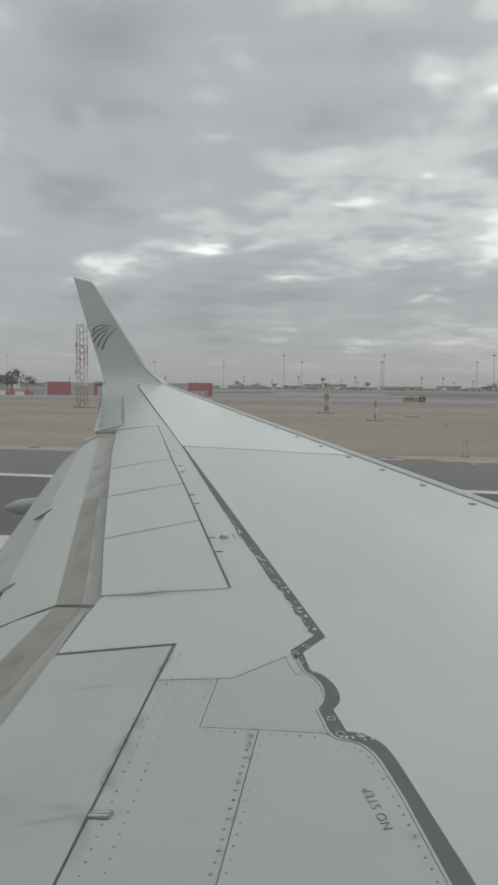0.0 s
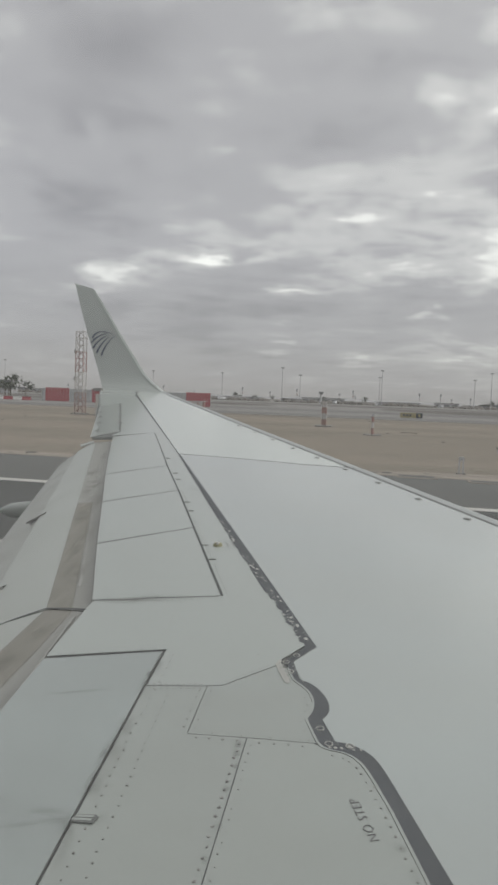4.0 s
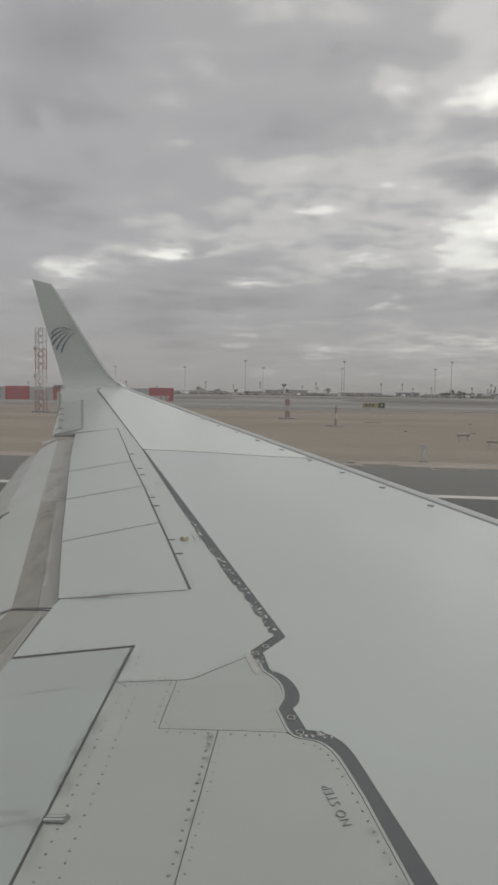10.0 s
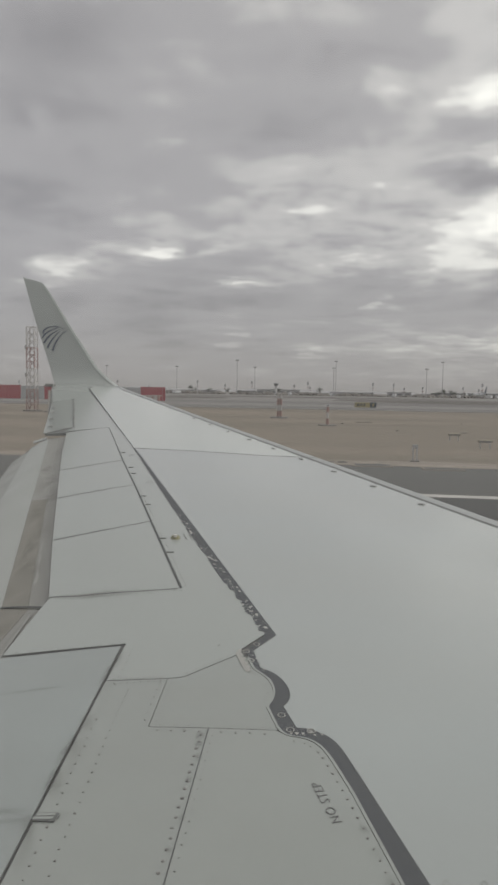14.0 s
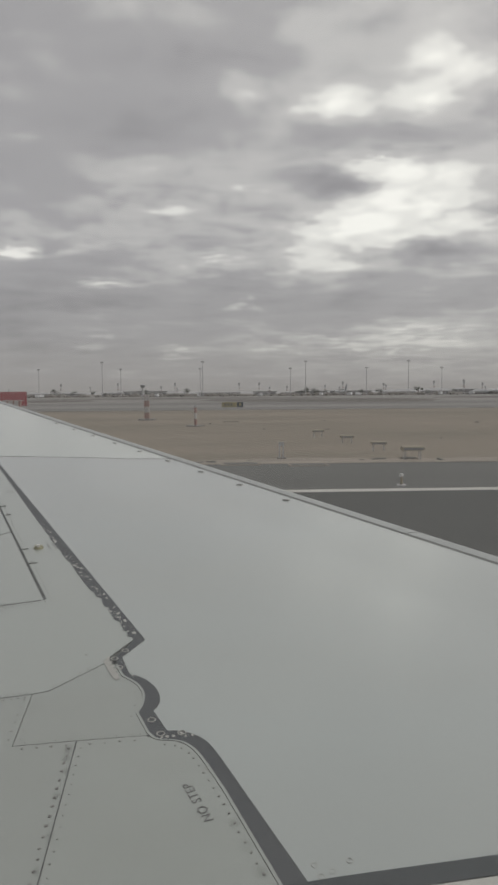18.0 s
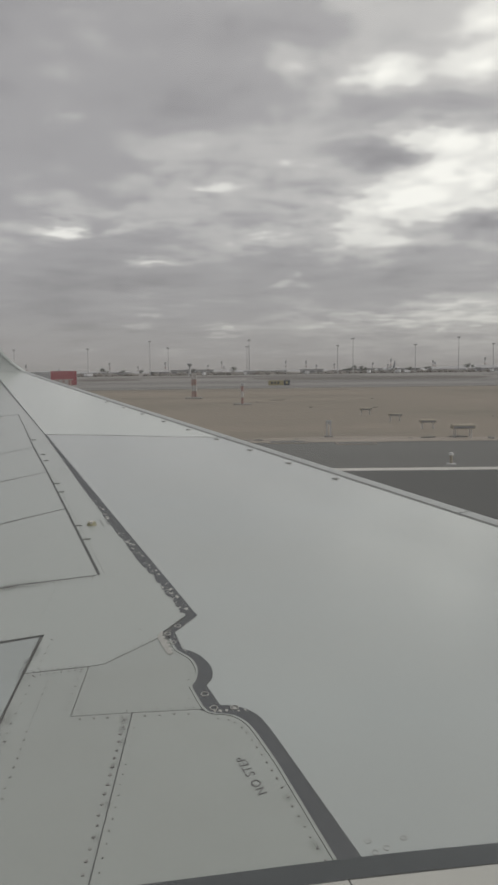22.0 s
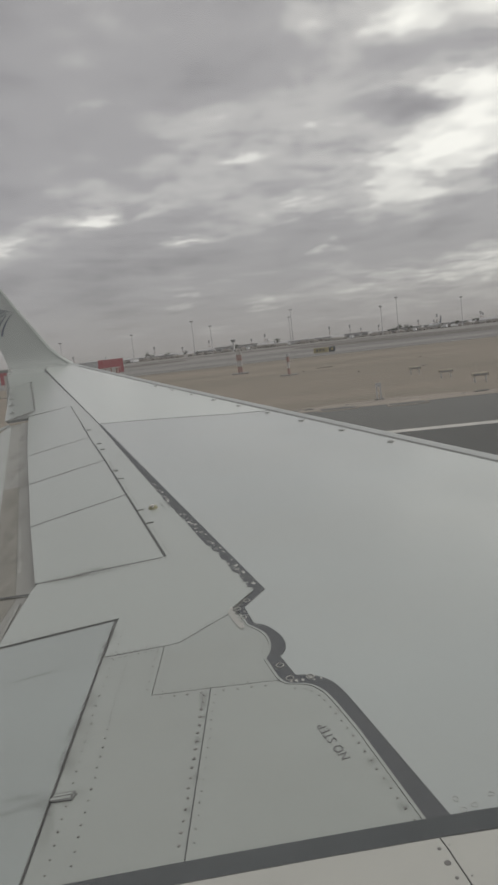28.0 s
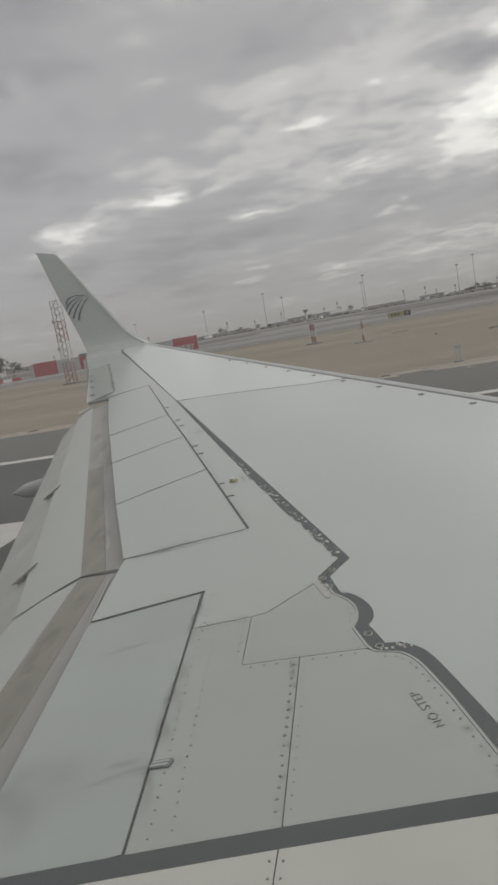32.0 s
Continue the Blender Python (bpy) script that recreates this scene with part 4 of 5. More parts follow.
for i in range(70):
    k = jit.random() ** 1.5
    y = 3.22 + 1.9 * k
    flake(-0.32 - 0.4527 * (y - 3.17) - jit.uniform(0.010 + 0.03 * k, 0.062), y, jit.choice((0.003, 0.004, 0.005, 0.008, 0.011)))
bared = [(-0.464, 3.000), (-0.469, 2.955), (-0.440, 2.885), (-0.412, 2.822), (-0.399, 2.803), (-0.388, 2.806), (-0.383, 2.822), (-0.394, 2.838), (-0.389, 2.85), (-0.408, 2.868), (-0.402, 2.884), (-0.421, 2.90), (-0.418, 2.922), (-0.436, 2.937), (-0.433, 2.958), (-0.449, 2.968), (-0.447, 2.99), (-0.455, 3.010)]
part("paint_chip", slab(bared, 0.0024, 0.0005, cell=9), CHIP, walk_line, "bare primer at the line's corner")
for x, y, r in ((-0.352, 2.868, 0.004), (-0.365, 2.90, 0.004), (-0.378, 2.925, 0.004), (-0.395, 2.955, 0.004), (-0.335, 2.835, 0.005), (-0.165, 2.398, 0.009),
                (-0.145, 2.402, 0.007), (-0.12, 2.418, 0.010), (-0.105, 2.40, 0.006), (-0.185, 2.395, 0.005), (-0.08, 2.405, 0.006), (-0.03, 2.215, 0.004), (-0.02, 2.20, 0.003)):
    flake(x, y, r, 1.2)

# stencilled warning, read from outside the trailing edge
text = bpy.data.curves.new("no_step", "FONT")
text.body, text.size, text.extrude = "NO STEP", 0.052, 0.0006
text.space_character, text.offset = 1.12, -0.0006
t_ob = new("no_step_stencil", text)
bpy.context.view_layer.update()
me = bpy.data.meshes.new_from_object(t_ob.evaluated_get(bpy.context.evaluated_depsgraph_get()))
bpy.data.objects.remove(t_ob)
me.materials.append(STENCIL)
stencil = new("no_step_stencil", me)
stencil.parent = access_d
stencil["label"] = "grey stencilled words NO STEP"
wide = max(v.co.x for v in me.vertices)
start, end = at_wing(-0.003, 1.975, 0.0015), at_wing(-0.076, 2.145, 0.0015)
ax = (end - start).normalized()
az = Vector((0, -math.sin(radians(5.5)), math.cos(radians(5.5))))
ay = az.cross(ax)
k = (end - start).length / wide
stencil.matrix_basis = Matrix.Translation(start) @ Matrix((ax, ay, ax.cross(ay))).transposed().to_4x4() @ Matrix.Diagonal((k, k * 1.0, 1, 1))

for k0, lo, hi in ((0.29, -0.1, 0.2), (0.29, 0.8, 1.1)):
    c = start + (end - start) * k0
    cap = 0.036 * k
    a, b = c + ay * cap * lo, c + ay * cap * hi
    bar_pts = [a + ax * 0.0013, b + ax * 0.0013, b - ax * 0.0013, a - ax * 0.0013]
    part("stencil_break", slab([(p.x, p.y) for p in bar_pts], 0.0028, 0.0012, cell=9), WHITE_WORN_SHADED, access_d)

# yellow lifeline fitting with unreadable marking bars beside it
part("lifeline_fitting", tube(at_wing(-1.122, 4.525, -0.002), at_wing(-1.122, 4.525, 0.018), 0.032, 0.024, seg=20), YELLOW, airliner, "small yellow lifeline fitting")
part("fitting_eye", tube(at_wing(-1.120, 4.512, 0.010), at_wing(-1.120, 4.510, 0.027), 0.014, 0.012, seg=12), LINE, airliner)
for x, y, n in ((-1.047, 4.50, 5), (-1.745, 6.04, 4), (-2.31, 7.28, 3), (-2.81, 8.38, 3)):
    d, w = Vector((-0.375, 0.927)), Vector((0.927, 0.375))
    for k in range(n * 2):
        c = Vector((x, y)) + d * 0.029 * (k % n) + w * 0.034 * (k // n)
        q = [c, c + d * 0.014, c + d * 0.014 + w * 0.010, c + w * 0.010]
        part("marking_bar", slab([tuple(v) for v in q], 0.001, 0.002, cell=9), STENCIL, skin_aft)
# small brackets at the spoiler and aileron hinge lines
for x, y in ((-1.09, 4.23), (-1.21, 4.50), (-1.55, 5.33), (-1.66, 5.59), (-2.00, 6.42), (-2.11, 6.69), (-2.43, 7.43)):
    part("hinge_bracket", slab([(x - 0.014, y - 0.003), (x + 0.030, y + 0.009), (x + 0.028, y + 0.015), (x - 0.016, y + 0.003)], 0.005, 0.007, cell=9), SCREW, skin_aft)
def bar_on(p, q, w, h, material, parent, name="hinge_bracket", thick=None):
    """A thin raised bar on the skin from p to q."""
    p, q = Vector(p), Vector(q)
    n = Vector((-(q - p).y, (q - p).x)).normalized() * w / 2
    return part(name, slab([tuple(p + n), tuple(q + n), tuple(q - n), tuple(p - n)], h, thick or h + 0.004, cell=9), material, parent)


# rubber seals in the spoilers' joints, and the wider one along their hinges
for i in (2, 3, 4):
    f, b = SPOILER_FRONT[i], SPOILER_BACK[i]
    bar_on(lerp(f, b, 0.01), lerp(f, b, 0.5), 0.012, 0.0022, SEAL, airliner, "joint_seal")
    bar_on(lerp(f, b, 0.5), lerp(f, b, 0.99), 0.015, 0.0022, SEAL, airliner, "joint_seal")
for i in range(1, 5):
    a, b = SPOILER_FRONT[i], SPOILER_FRONT[i + 1] if i < 4 else (-0.876, 3.661)
    bar_on(lerp(a, b, 0.01), lerp(a, b, 0.99), 0.0115 + 0.001 * i, 0.0022, SEAL, airliner, "joint_seal")
bar_on((-0.895, 3.6555), (-1.515, 3.4545), 0.0075, 0.0022, SEAL, airliner, "joint_seal")
# Lens-shaped shadow at the joint's back end, put in as a dark plate.
part("joint_seal", slab([(-1.48, 3.46), (-1.40, 3.493), (-1.30, 3.524), (-1.26, 3.532), (-1.29, 3.514), (-1.38, 3.482)], 0.0024, 0.004, cell=9), SCREW, airliner, "dark sliver drawn for the shadow at the joint's end")
bar_on((-0.4705, 2.385), (-0.4405, bar_y(-0.44) + 0.01), 0.0036, 0.0016, SEAL, airliner, "joint_seal")
H0, H1 = (-3.68, 9.18), (-4.99, 12.46)
for k0, k1 in ((0.02, 0.24), (0.30, 0.50), (0.56, 0.76), (0.82, 0.98)):
    bar_on(lerp(H0, H1, k0), lerp(H0, H1, k1), 0.014, 0.005, JOINT, aileron)
    p = Vector(lerp(H0, H1, k1))
    bar_on(p + Vector((-0.03, -0.004)), p + Vector((0.022, 0.014)), 0.05, 0.010, SCREW, aileron)
for k in (0.12, 0.36, 0.58, 0.80):
    p = Vector(lerp((-3.82, 8.78), (-5.06, 11.75), k))
    bar_on(p + Vector((-0.035, -0.011)), p + Vector((0.03, 0.009)), 0.03, 0.010, SCREW, aileron)
    bar_on(p, p + Vector((-0.07, 0.18)), 0.010, 0.005, JOINT, aileron)
# latch slot with its soot streak on the inboard spoiler's edge
part("latch", slab([(-0.874, 1.893), (-0.812, 1.903), (-0.804, 1.895), (-0.810, 1.867), (-0.872, 1.862)], 0.0055, 0.005, cell=9), JOINT, airliner, "dark latch slot")
part("latch", slab([(-0.870, 1.889), (-0.816, 1.897), (-0.817, 1.888), (-0.869, 1.880)], 0.0068, 0.002, cell=9), WHITE_WORN_SHADED, airliner, "worn white latch tongue")
part("latch", slab([(-0.876, 1.876), (-0.817, 1.883), (-0.818, 1.873), (-0.875, 1.866)], 0.0068, 0.002, cell=9), WHITE_WORN_SHADED, airliner, "worn white latch tongue")


def smudge_material(name, col, amount, size, core=0.05, least=0.2):
    """A film of grime that thins out towards its rim."""
    m = bpy.data.materials.new(name)
    m.use_nodes = True
    nt = m.node_tree
    nt.nodes.clear()
    N, L = nt.nodes.new, nt.links.new
    tr, di, mx, out = N("ShaderNodeBsdfTransparent"), N("ShaderNodeBsdfDiffuse"), N("ShaderNodeMixShader"), N("ShaderNodeOutputMaterial")
    di.inputs[0].default_value = (*col, 1)
    co = N("ShaderNodeTexCoord")
    off = N("ShaderNodeVectorMath")
    off.operation = "SUBTRACT"
    L(co.outputs["UV"], off.inputs[0])
    off.inputs[1].default_value = (0.5, 0.5, 0.0)
    ln = N("ShaderNodeVectorMath")
    ln.operation = "LENGTH"
    L(off.outputs[0], ln.inputs[0])
    fall = N("ShaderNodeMapRange")
    fall.interpolation_type = "SMOOTHSTEP"
    for i, v in zip((1, 2, 3, 4), (core, 0.49, 1.0, 0.0)):
        fall.inputs[i].default_value = v
    L(ln.outputs["Value"], fall.inputs[0])
    n = N("ShaderNodeTexNoise")
    n.inputs["Scale"].default_value, n.inputs["Detail"].default_value = 1 / size, 4
    L(N("ShaderNodeNewGeometry").outputs["Position"], n.inputs["Vector"])
    r = N("ShaderNodeMapRange")
    for i, v in zip((1, 2, 3, 4), (0.35, 0.7, amount * least, amount)):
        r.inputs[i].default_value = v
    L(n.outputs["Fac"], r.inputs[0])
    mu = N("ShaderNodeMath")
    mu.operation = "MULTIPLY"
    L(fall.outputs[0], mu.inputs[0])
    L(r.outputs[0], mu.inputs[1])
    L(mu.outputs[0], mx.inputs[0])
    L(tr.outputs[0], mx.inputs[1])
    L(di.outputs[0], mx.inputs[2])
    L(mx.outputs[0], out.inputs[0])
    return m


GRIME = smudge_material("oily_grime_film", (0.16, 0.155, 0.14), 0.22, 0.11)


def smudge(p, q, width, material, parent, h=0.0052, droop=None):
    """A thin film of dirt on the skin from p to q."""
    p, q = Vector(p), Vector(q)
    n = Vector((-(q - p).y, (q - p).x)).normalized() * width / 2
    bm = bmesh.new()
    uv = bm.loops.layers.uv.new("UVMap")
    k = 8
    rows = []
    for i in range(k + 1):
        c = p.lerp(q, i / k)
        rows.append([bm.verts.new(at_wing(*(c + n), h + (droop(c + n) if droop else 0))), bm.verts.new(at_wing(*(c - n), h + (droop(c - n) if droop else 0)))])
    for i in range(k):
        f = bm.faces.new((rows[i][0], rows[i][1], rows[i + 1][1], rows[i + 1][0]))
        for loop, (u, v) in zip(f.loops, ((i / k, 1), (i / k, 0), ((i + 1) / k, 0), ((i + 1) / k, 1))):
            loop[uv].uv = (u, v)
    return part("grime", bm, material, parent)


smudge((-0.85, 1.888), (-1.12, 1.775), 0.035, GRIME, spoiler_in)
smudge((-0.86, 1.905), (-1.05, 1.875), 0.05, GRIME, spoiler_in)
smudge((-0.85, 1.87), (-0.97, 1.85), 0.06, GRIME, spoiler_in)
smudge((-0.95, 2.645), (-1.36, 2.48), 0.035, GRIME, spoiler_in)
smudge((-0.79, 1.93), (-0.81, 1.86), 0.06, GRIME, access_b, 0.0012)
for y, w, ln in ((2.16, 0.09, 0.30), (2.36, 0.07, 0.2), (2.02, 0.06, 0.16), (2.62, 0.06, 0.2), (2.80, 0.05, 0.25), (1.75, 0.05, 0.2)):
    x = -0.955 + (2.98 - y) * 0.093
    smudge((x - 0.012, y + ln / 2), (x + 0.012, y - ln / 2), w, GRIME, spoiler_in)
SOOTY = smudge_material("thick_soot_film", (0.10, 0.098, 0.09), 0.33, 0.05, least=0.05)
BROWN = smudge_material("brown_stain_film", (0.165, 0.15, 0.125), 0.20, 0.07, core=0.1, least=0.1)
for y, w, ln in ((2.20, 0.055, 0.30), (2.03, 0.045, 0.22), (2.34, 0.04, 0.22), (1.83, 0.07, 0.16), (2.75, 0.03, 0.4)):
    x = -0.970 + (2.98 - y) * 0.090
    smudge((x - 0.02, y + ln / 2), (x + 0.005, y - ln / 2), w, SOOTY, spoiler_in, 0.0058)
smudge((-1.0, 1.95), (-1.6, 1.55), 0.5, GRIME, spoiler_in, 0.0048)
smudge((-1.56, 3.43), (-0.95, 3.63), 0.16, GRIME, skin_aft, 0.0012)
smudge((-1.52, 3.43), (-1.15, 3.53), 0.08, GRIME, skin_aft, 0.0016)
smudge((-1.40, 3.48), (-1.18, 3.56), 0.035, GRIME, skin_aft, 0.006)
for x, y, r in ((-0.49, 2.34, 0.05), (-0.485, 2.29, 0.045), (-0.47, 2.22, 0.035), (-0.475, 2.10, 0.04), (-0.455, 1.93, 0.04), (-0.46, 1.80, 0.03)):
    smudge((x, y + r * 0.7), (x, y - r * 0.7), r * 0.9, GRIME, access_b, 0.0012)
for a, b in ((0.3, 0.42), (0.5, 0.68), (0.75, 0.92)):
    p = Vector((0.03, 2.11)).lerp(Vector((0.175, 1.715)), a)
    q = Vector((0.03, 2.11)).lerp(Vector((0.175, 1.715)), b)
    smudge(p - Vector((0.03, 0.01)), q - Vector((0.03, 0.01)), 0.05, GRIME, access_d, 0.0012)

def flap_height(c, lines):
    """Height of the flap's upper skin against the wing's at a plan point."""
    f, d, m = (a[0] + (b[0] - a[0]) * (c.y - a[1]) / (b[1] - a[1]) for a, b in lines)
    if c.x > d:
        return -0.035 - 0.041 * (f - c.x) / (f - d)
    return -0.078 - 0.142 * (d - c.x) / (d - m)


def nose_drop(c):
    return flap_height(c, (O_F, O_D, O_M))


for k in (0.30, 0.40, 0.50, 0.56, 0.61, 0.66, 0.73, 0.80, 0.86, 0.92):
    c = Vector(lerp(lerp(O_F[0], O_D[0], 0.56), lerp(O_F[1], O_D[1], 0.43), k))
    d = Vector((0.385, -1)).normalized() * jit.uniform(0.05, 0.15)
    n = Vector((0.008, 0.003)) * jit.uniform(0.5, 1.3)
    c += d * jit.uniform(-0.6, 0.6)
    pts = [tuple(c + d + n * 0.3), tuple(c + n), tuple(c - d + n * 0.2), tuple(c - d * 0.9 - n), tuple(c - n * 0.6), tuple(c + d * 0.8 - n)]
    part("paint_scuff", slab(pts, nose_drop(c) + 0.0045, 0.001, cell=9), CHIP, flap_out)
# brown stains, patchy along both flaps' noses
for k, u, w, ln in ((0.36, 0.75, 0.16, 0.5), (0.46, 0.6, 0.2, 0.7), (0.52, 0.85, 0.14, 0.6), (0.58, 0.45, 0.2, 0.8), (0.66, 0.7, 0.22, 0.6), (0.74, 0.5, 0.18, 0.7), (0.82, 0.8, 0.2, 0.6), (0.9, 0.6, 0.2, 0.5), (0.2, 0.5, 0.1, 0.5)):
    c = Vector(lerp(lerp(O_F[0], O_D[0], u), lerp(O_F[1], O_D[1], u), k))
    d = Vector((0.385, -1)).normalized() * ln / 2
    smudge(c - d, c + d, w, BROWN, flap_out, 0.007, nose_drop)


def inner_drop(c):
    return flap_height(c, (I_F, I_D, I_M))


for y, u, w, ln in ((3.15, 0.6, 0.16, 0.3), (2.85, 0.8, 0.2, 0.5), (2.55, 0.7, 0.2, 0.5), (2.2, 0.75, 0.2, 0.5), (1.8, 0.7, 0.2, 0.5)):
    x = (I_F[0][0] + (y - I_F[0][1]) / (I_F[1][1] - I_F[0][1]) * (I_F[1][0] - I_F[0][0])) - 0.34 * u
    d = Vector((0.1, -1)).normalized() * ln / 2
    smudge(Vector((x, y)) - d, Vector((x, y)) + d, w, BROWN, flap_in, 0.008, inner_drop)
bar_on((-1.56, 3.33), (-1.43, 2.45), 0.012, -0.040, CHIP, flap_in, "paint_scuff", 0.003)
screw_row((-0.90, 3.68), (-1.45, 3.49), 1, skin_aft, 0.0034, 0)
# static wick bracket at the tip's trailing edge
part("tip_fitting", box(-6.60, 14.86, wing_z(-6.5, 14.9) - 0.02, -6.40, 14.98, wing_z(-6.5, 14.9) + 0.05, bevel=0.01), SCREW, airliner)

# ---- fuselage: closes the place behind the window ----
def fuselage():
    prof = [(0.2, 3.15), (0.2, 4.05), (0.08, 4.5), (-0.35, 5.1), (-1.0, 5.45), (-1.75, 5.55), (-2.6, 5.4), (-3.3, 4.9), (-3.65, 4.1), (-3.65, 3.1), (-3.3, 2.3), (-2.6, 1.75), (-1.75, 1.55), (-0.8, 1.75), (-0.15, 2.3), (0.12, 2.75)]
    bm = bmesh.new()
    xs = (-16.0, -0.45, 0.40, 14.0)
    vs = [[bm.verts.new((x, y, z)) for y, z in prof] for x in xs]
    n = len(prof)
    for a in range(3):
        for i in range(n):
            j = (i + 1) % n
            if a == 1 and i == 0:
                continue
            bm.faces.new((vs[a][i], vs[a][j], vs[a + 1][j], vs[a + 1][i]))
    bm.faces.new(vs[0])
    bm.faces.new(vs[-1][::-1])
    # wall round the window
    hole = []
    for cx, cz, a0 in ((0.03, 3.665, 0), (-0.09, 3.665, 90), (-0.09, 3.46, 180), (0.03, 3.46, 270)):
        for k in range(7):
            a = radians(a0 + 15 * k)
            hole.append((cx + 0.125 * math.cos(a), 0.2, cz + 0.125 * math.sin(a)))
    hv = [bm.verts.new(p) for p in hole]
    corner = [vs[2][1], vs[1][1], vs[1][0], vs[2][0]]
    for c in range(4):
        for k in range(6):
            bm.faces.new((corner[c], hv[c * 7 + k], hv[c * 7 + k + 1]))
        bm.faces.new((corner[c], hv[c * 7 + 6], hv[(c * 7 + 7) % 28], corner[(c + 1) % 4]))
    return bm, hole


f_bm, hole = fuselage()
part("fuselage", sharpen(f_bm), CABIN, airliner, "plain fuselage wall round the cabin window")
w_frame = part("cabin_window", loft([[(x + (x + 0.03) * g, y, z + (z - 3.56) * g) for x, _, z in hole] for g, y in ((0.0, 0.204), (0.06, 0.204), (0.06, 0.15), (0.0, 0.15), (0.0, 0.204))], caps=False), CABIN, airliner, "rounded cabin window")
pb = bmesh.new()
pb.faces.new([pb.verts.new((x * 1.01, 0.175, z)) for x, _, z in hole])
part("window_pane", pb, PANE, w_frame, "slightly hazy acrylic pane")

def gear(x, y, z):
    part("gear_strut", tube((x, y, 0.5), (x, y, z), 0.11, seg=10), METAL, airliner)
    for s in (-1, 1):
        part("gear_wheel", tube((x, y + s * 0.22 - 0.14, 0.54), (x, y + s * 0.22 + 0.14, 0.54), 0.54, seg=20), JOINT, airliner)


gear(-1.0, 1.1, 2.0)
gear(-1.0, -4.6, 2.2)
gear(8.3, -1.75, 1.7)

# ---- ground ----
def sheet(name, x0, y0, x1, y1, z, material, label, category, nx=1):
    bm = bmesh.new()
    add_box(bm, x0, y0, z - 0.05, x1, y1, z)
    return tagged(mesh_ob(name, bm, material), label, category, kind="structure")


g = bmesh.new()
vs = [[g.verts.new((-4600 + 9200 * i / 20, -4600 + 9200 * j / 20, -0.02)) for j in range(21)] for i in range(21)]
for i in range(20):
    for j in range(20):
        g.faces.new((vs[i][j], vs[i + 1][j], vs[i + 1][j + 1], vs[i][j + 1]))
tagged(mesh_ob("ground", g, SAND), "brown desert sand reaching the horizon", "ground", kind="structure")
runway = sheet("runway", -1500, -40, 1500, 25.5, 0.02, ASPHALT, "dark asphalt runway", "runway")
sheet("runway_shoulder", -1500, 25.5, 1500, 36.0, 0.02, SHOULDER, "grey asphalt runway shoulder", "runway")
sheet("taxiway", -1500, 150, 1500, 176, 0.03, TAXI, "far grey taxiway", "taxiway")
sheet("taxiway_strip", -1500, 176, 1500, 205, 0.03, APRON, "pale strip between two taxiways", "taxiway")
sheet("taxiway", -1500, 205, 1500, 262, 0.03, TAXI, "far grey taxiway", "taxiway")
sheet("apron", -2600, 262, 2600, 1900, 0.03, APRON, "pale concrete apron", "apron")
part("edge_line", box(-1400, 25.6, 0.0, 1400, 26.25, 0.026), LINE, runway, "white runway edge line")
part("aiming_mark", box(-55, 9.0, 0.0, -8.5, 15.4, 0.026), LINE, runway, "wide pale runway marking")
part("taxi_line", box(-1400, 152.0, 0.0, 1400, 152.8, 0.036), LINE, runway, "thin far edge line")
# uneven pale verge between asphalt and sand
bm = bmesh.new()
v0, v1 = [], []
for i in range(241):
    x = -240 + 2 * i
    v0.append(bm.verts.new((x, 35.9 + 0.3 * noise.noise((x * 0.3, 1, 0)), 0.035)))
    v1.append(bm.verts.new((x, 38.6 + 1.6 * noise.noise((x * 0.12, 5, 0)), 0.0)))
for a, b, c, d in zip(v0, v0[1:], v1[1:], v1):
    bm.faces.new((a, b, c, d))
tagged(mesh_ob("verge", bm, VERGE), "pale dusty verge along the asphalt", "ground", kind="structure")
# low clods and dry tufts along the verge
bm = bmesh.new()
for i in range(420):
    x, y = jit.uniform(-160, 200), 37.4 + jit.gauss(0, 0.8) + (jit.random() < 0.25) * jit.uniform(0, 60)
    s = jit.uniform(0.05, 0.22)
    bmesh.ops.create_icosphere(bm, subdivisions=1, radius=1.0, matrix=Matrix.LocRotScale((x, y, s * 0.1), Euler((0, 0, jit.uniform(0, 6))), (s * jit.uniform(1, 3.5), s, s * 0.35)))
tagged(mesh_ob("clods", bm, SHOULDER), "dark clods and dry scrub scattered on the sand", "debris", kind="stuff")

# ---- things on the airfield ----
def pole_post(m):
    e = thing("marker_post", "short grey marker post on the verge", "post", m)
    part("post", box(-0.14, -0.03, 0, -0.06, 0.03, 0.85, bevel=0.01), STEEL, e)
    part("post", box(0.06, -0.03, 0, 0.14, 0.03, 0.85, bevel=0.01), STEEL, e)
    part("plate", box(-0.15, -0.02, 0.70, 0.15, 0.02, 0.90, bevel=0.01), GREY_PANEL, e)
    part("foot", box(-0.25, -0.12, 0, 0.25, 0.12, 0.08, bevel=0.02), CONCRETE, e)


pole_post(pose(3.3, 39.0, 0.0))


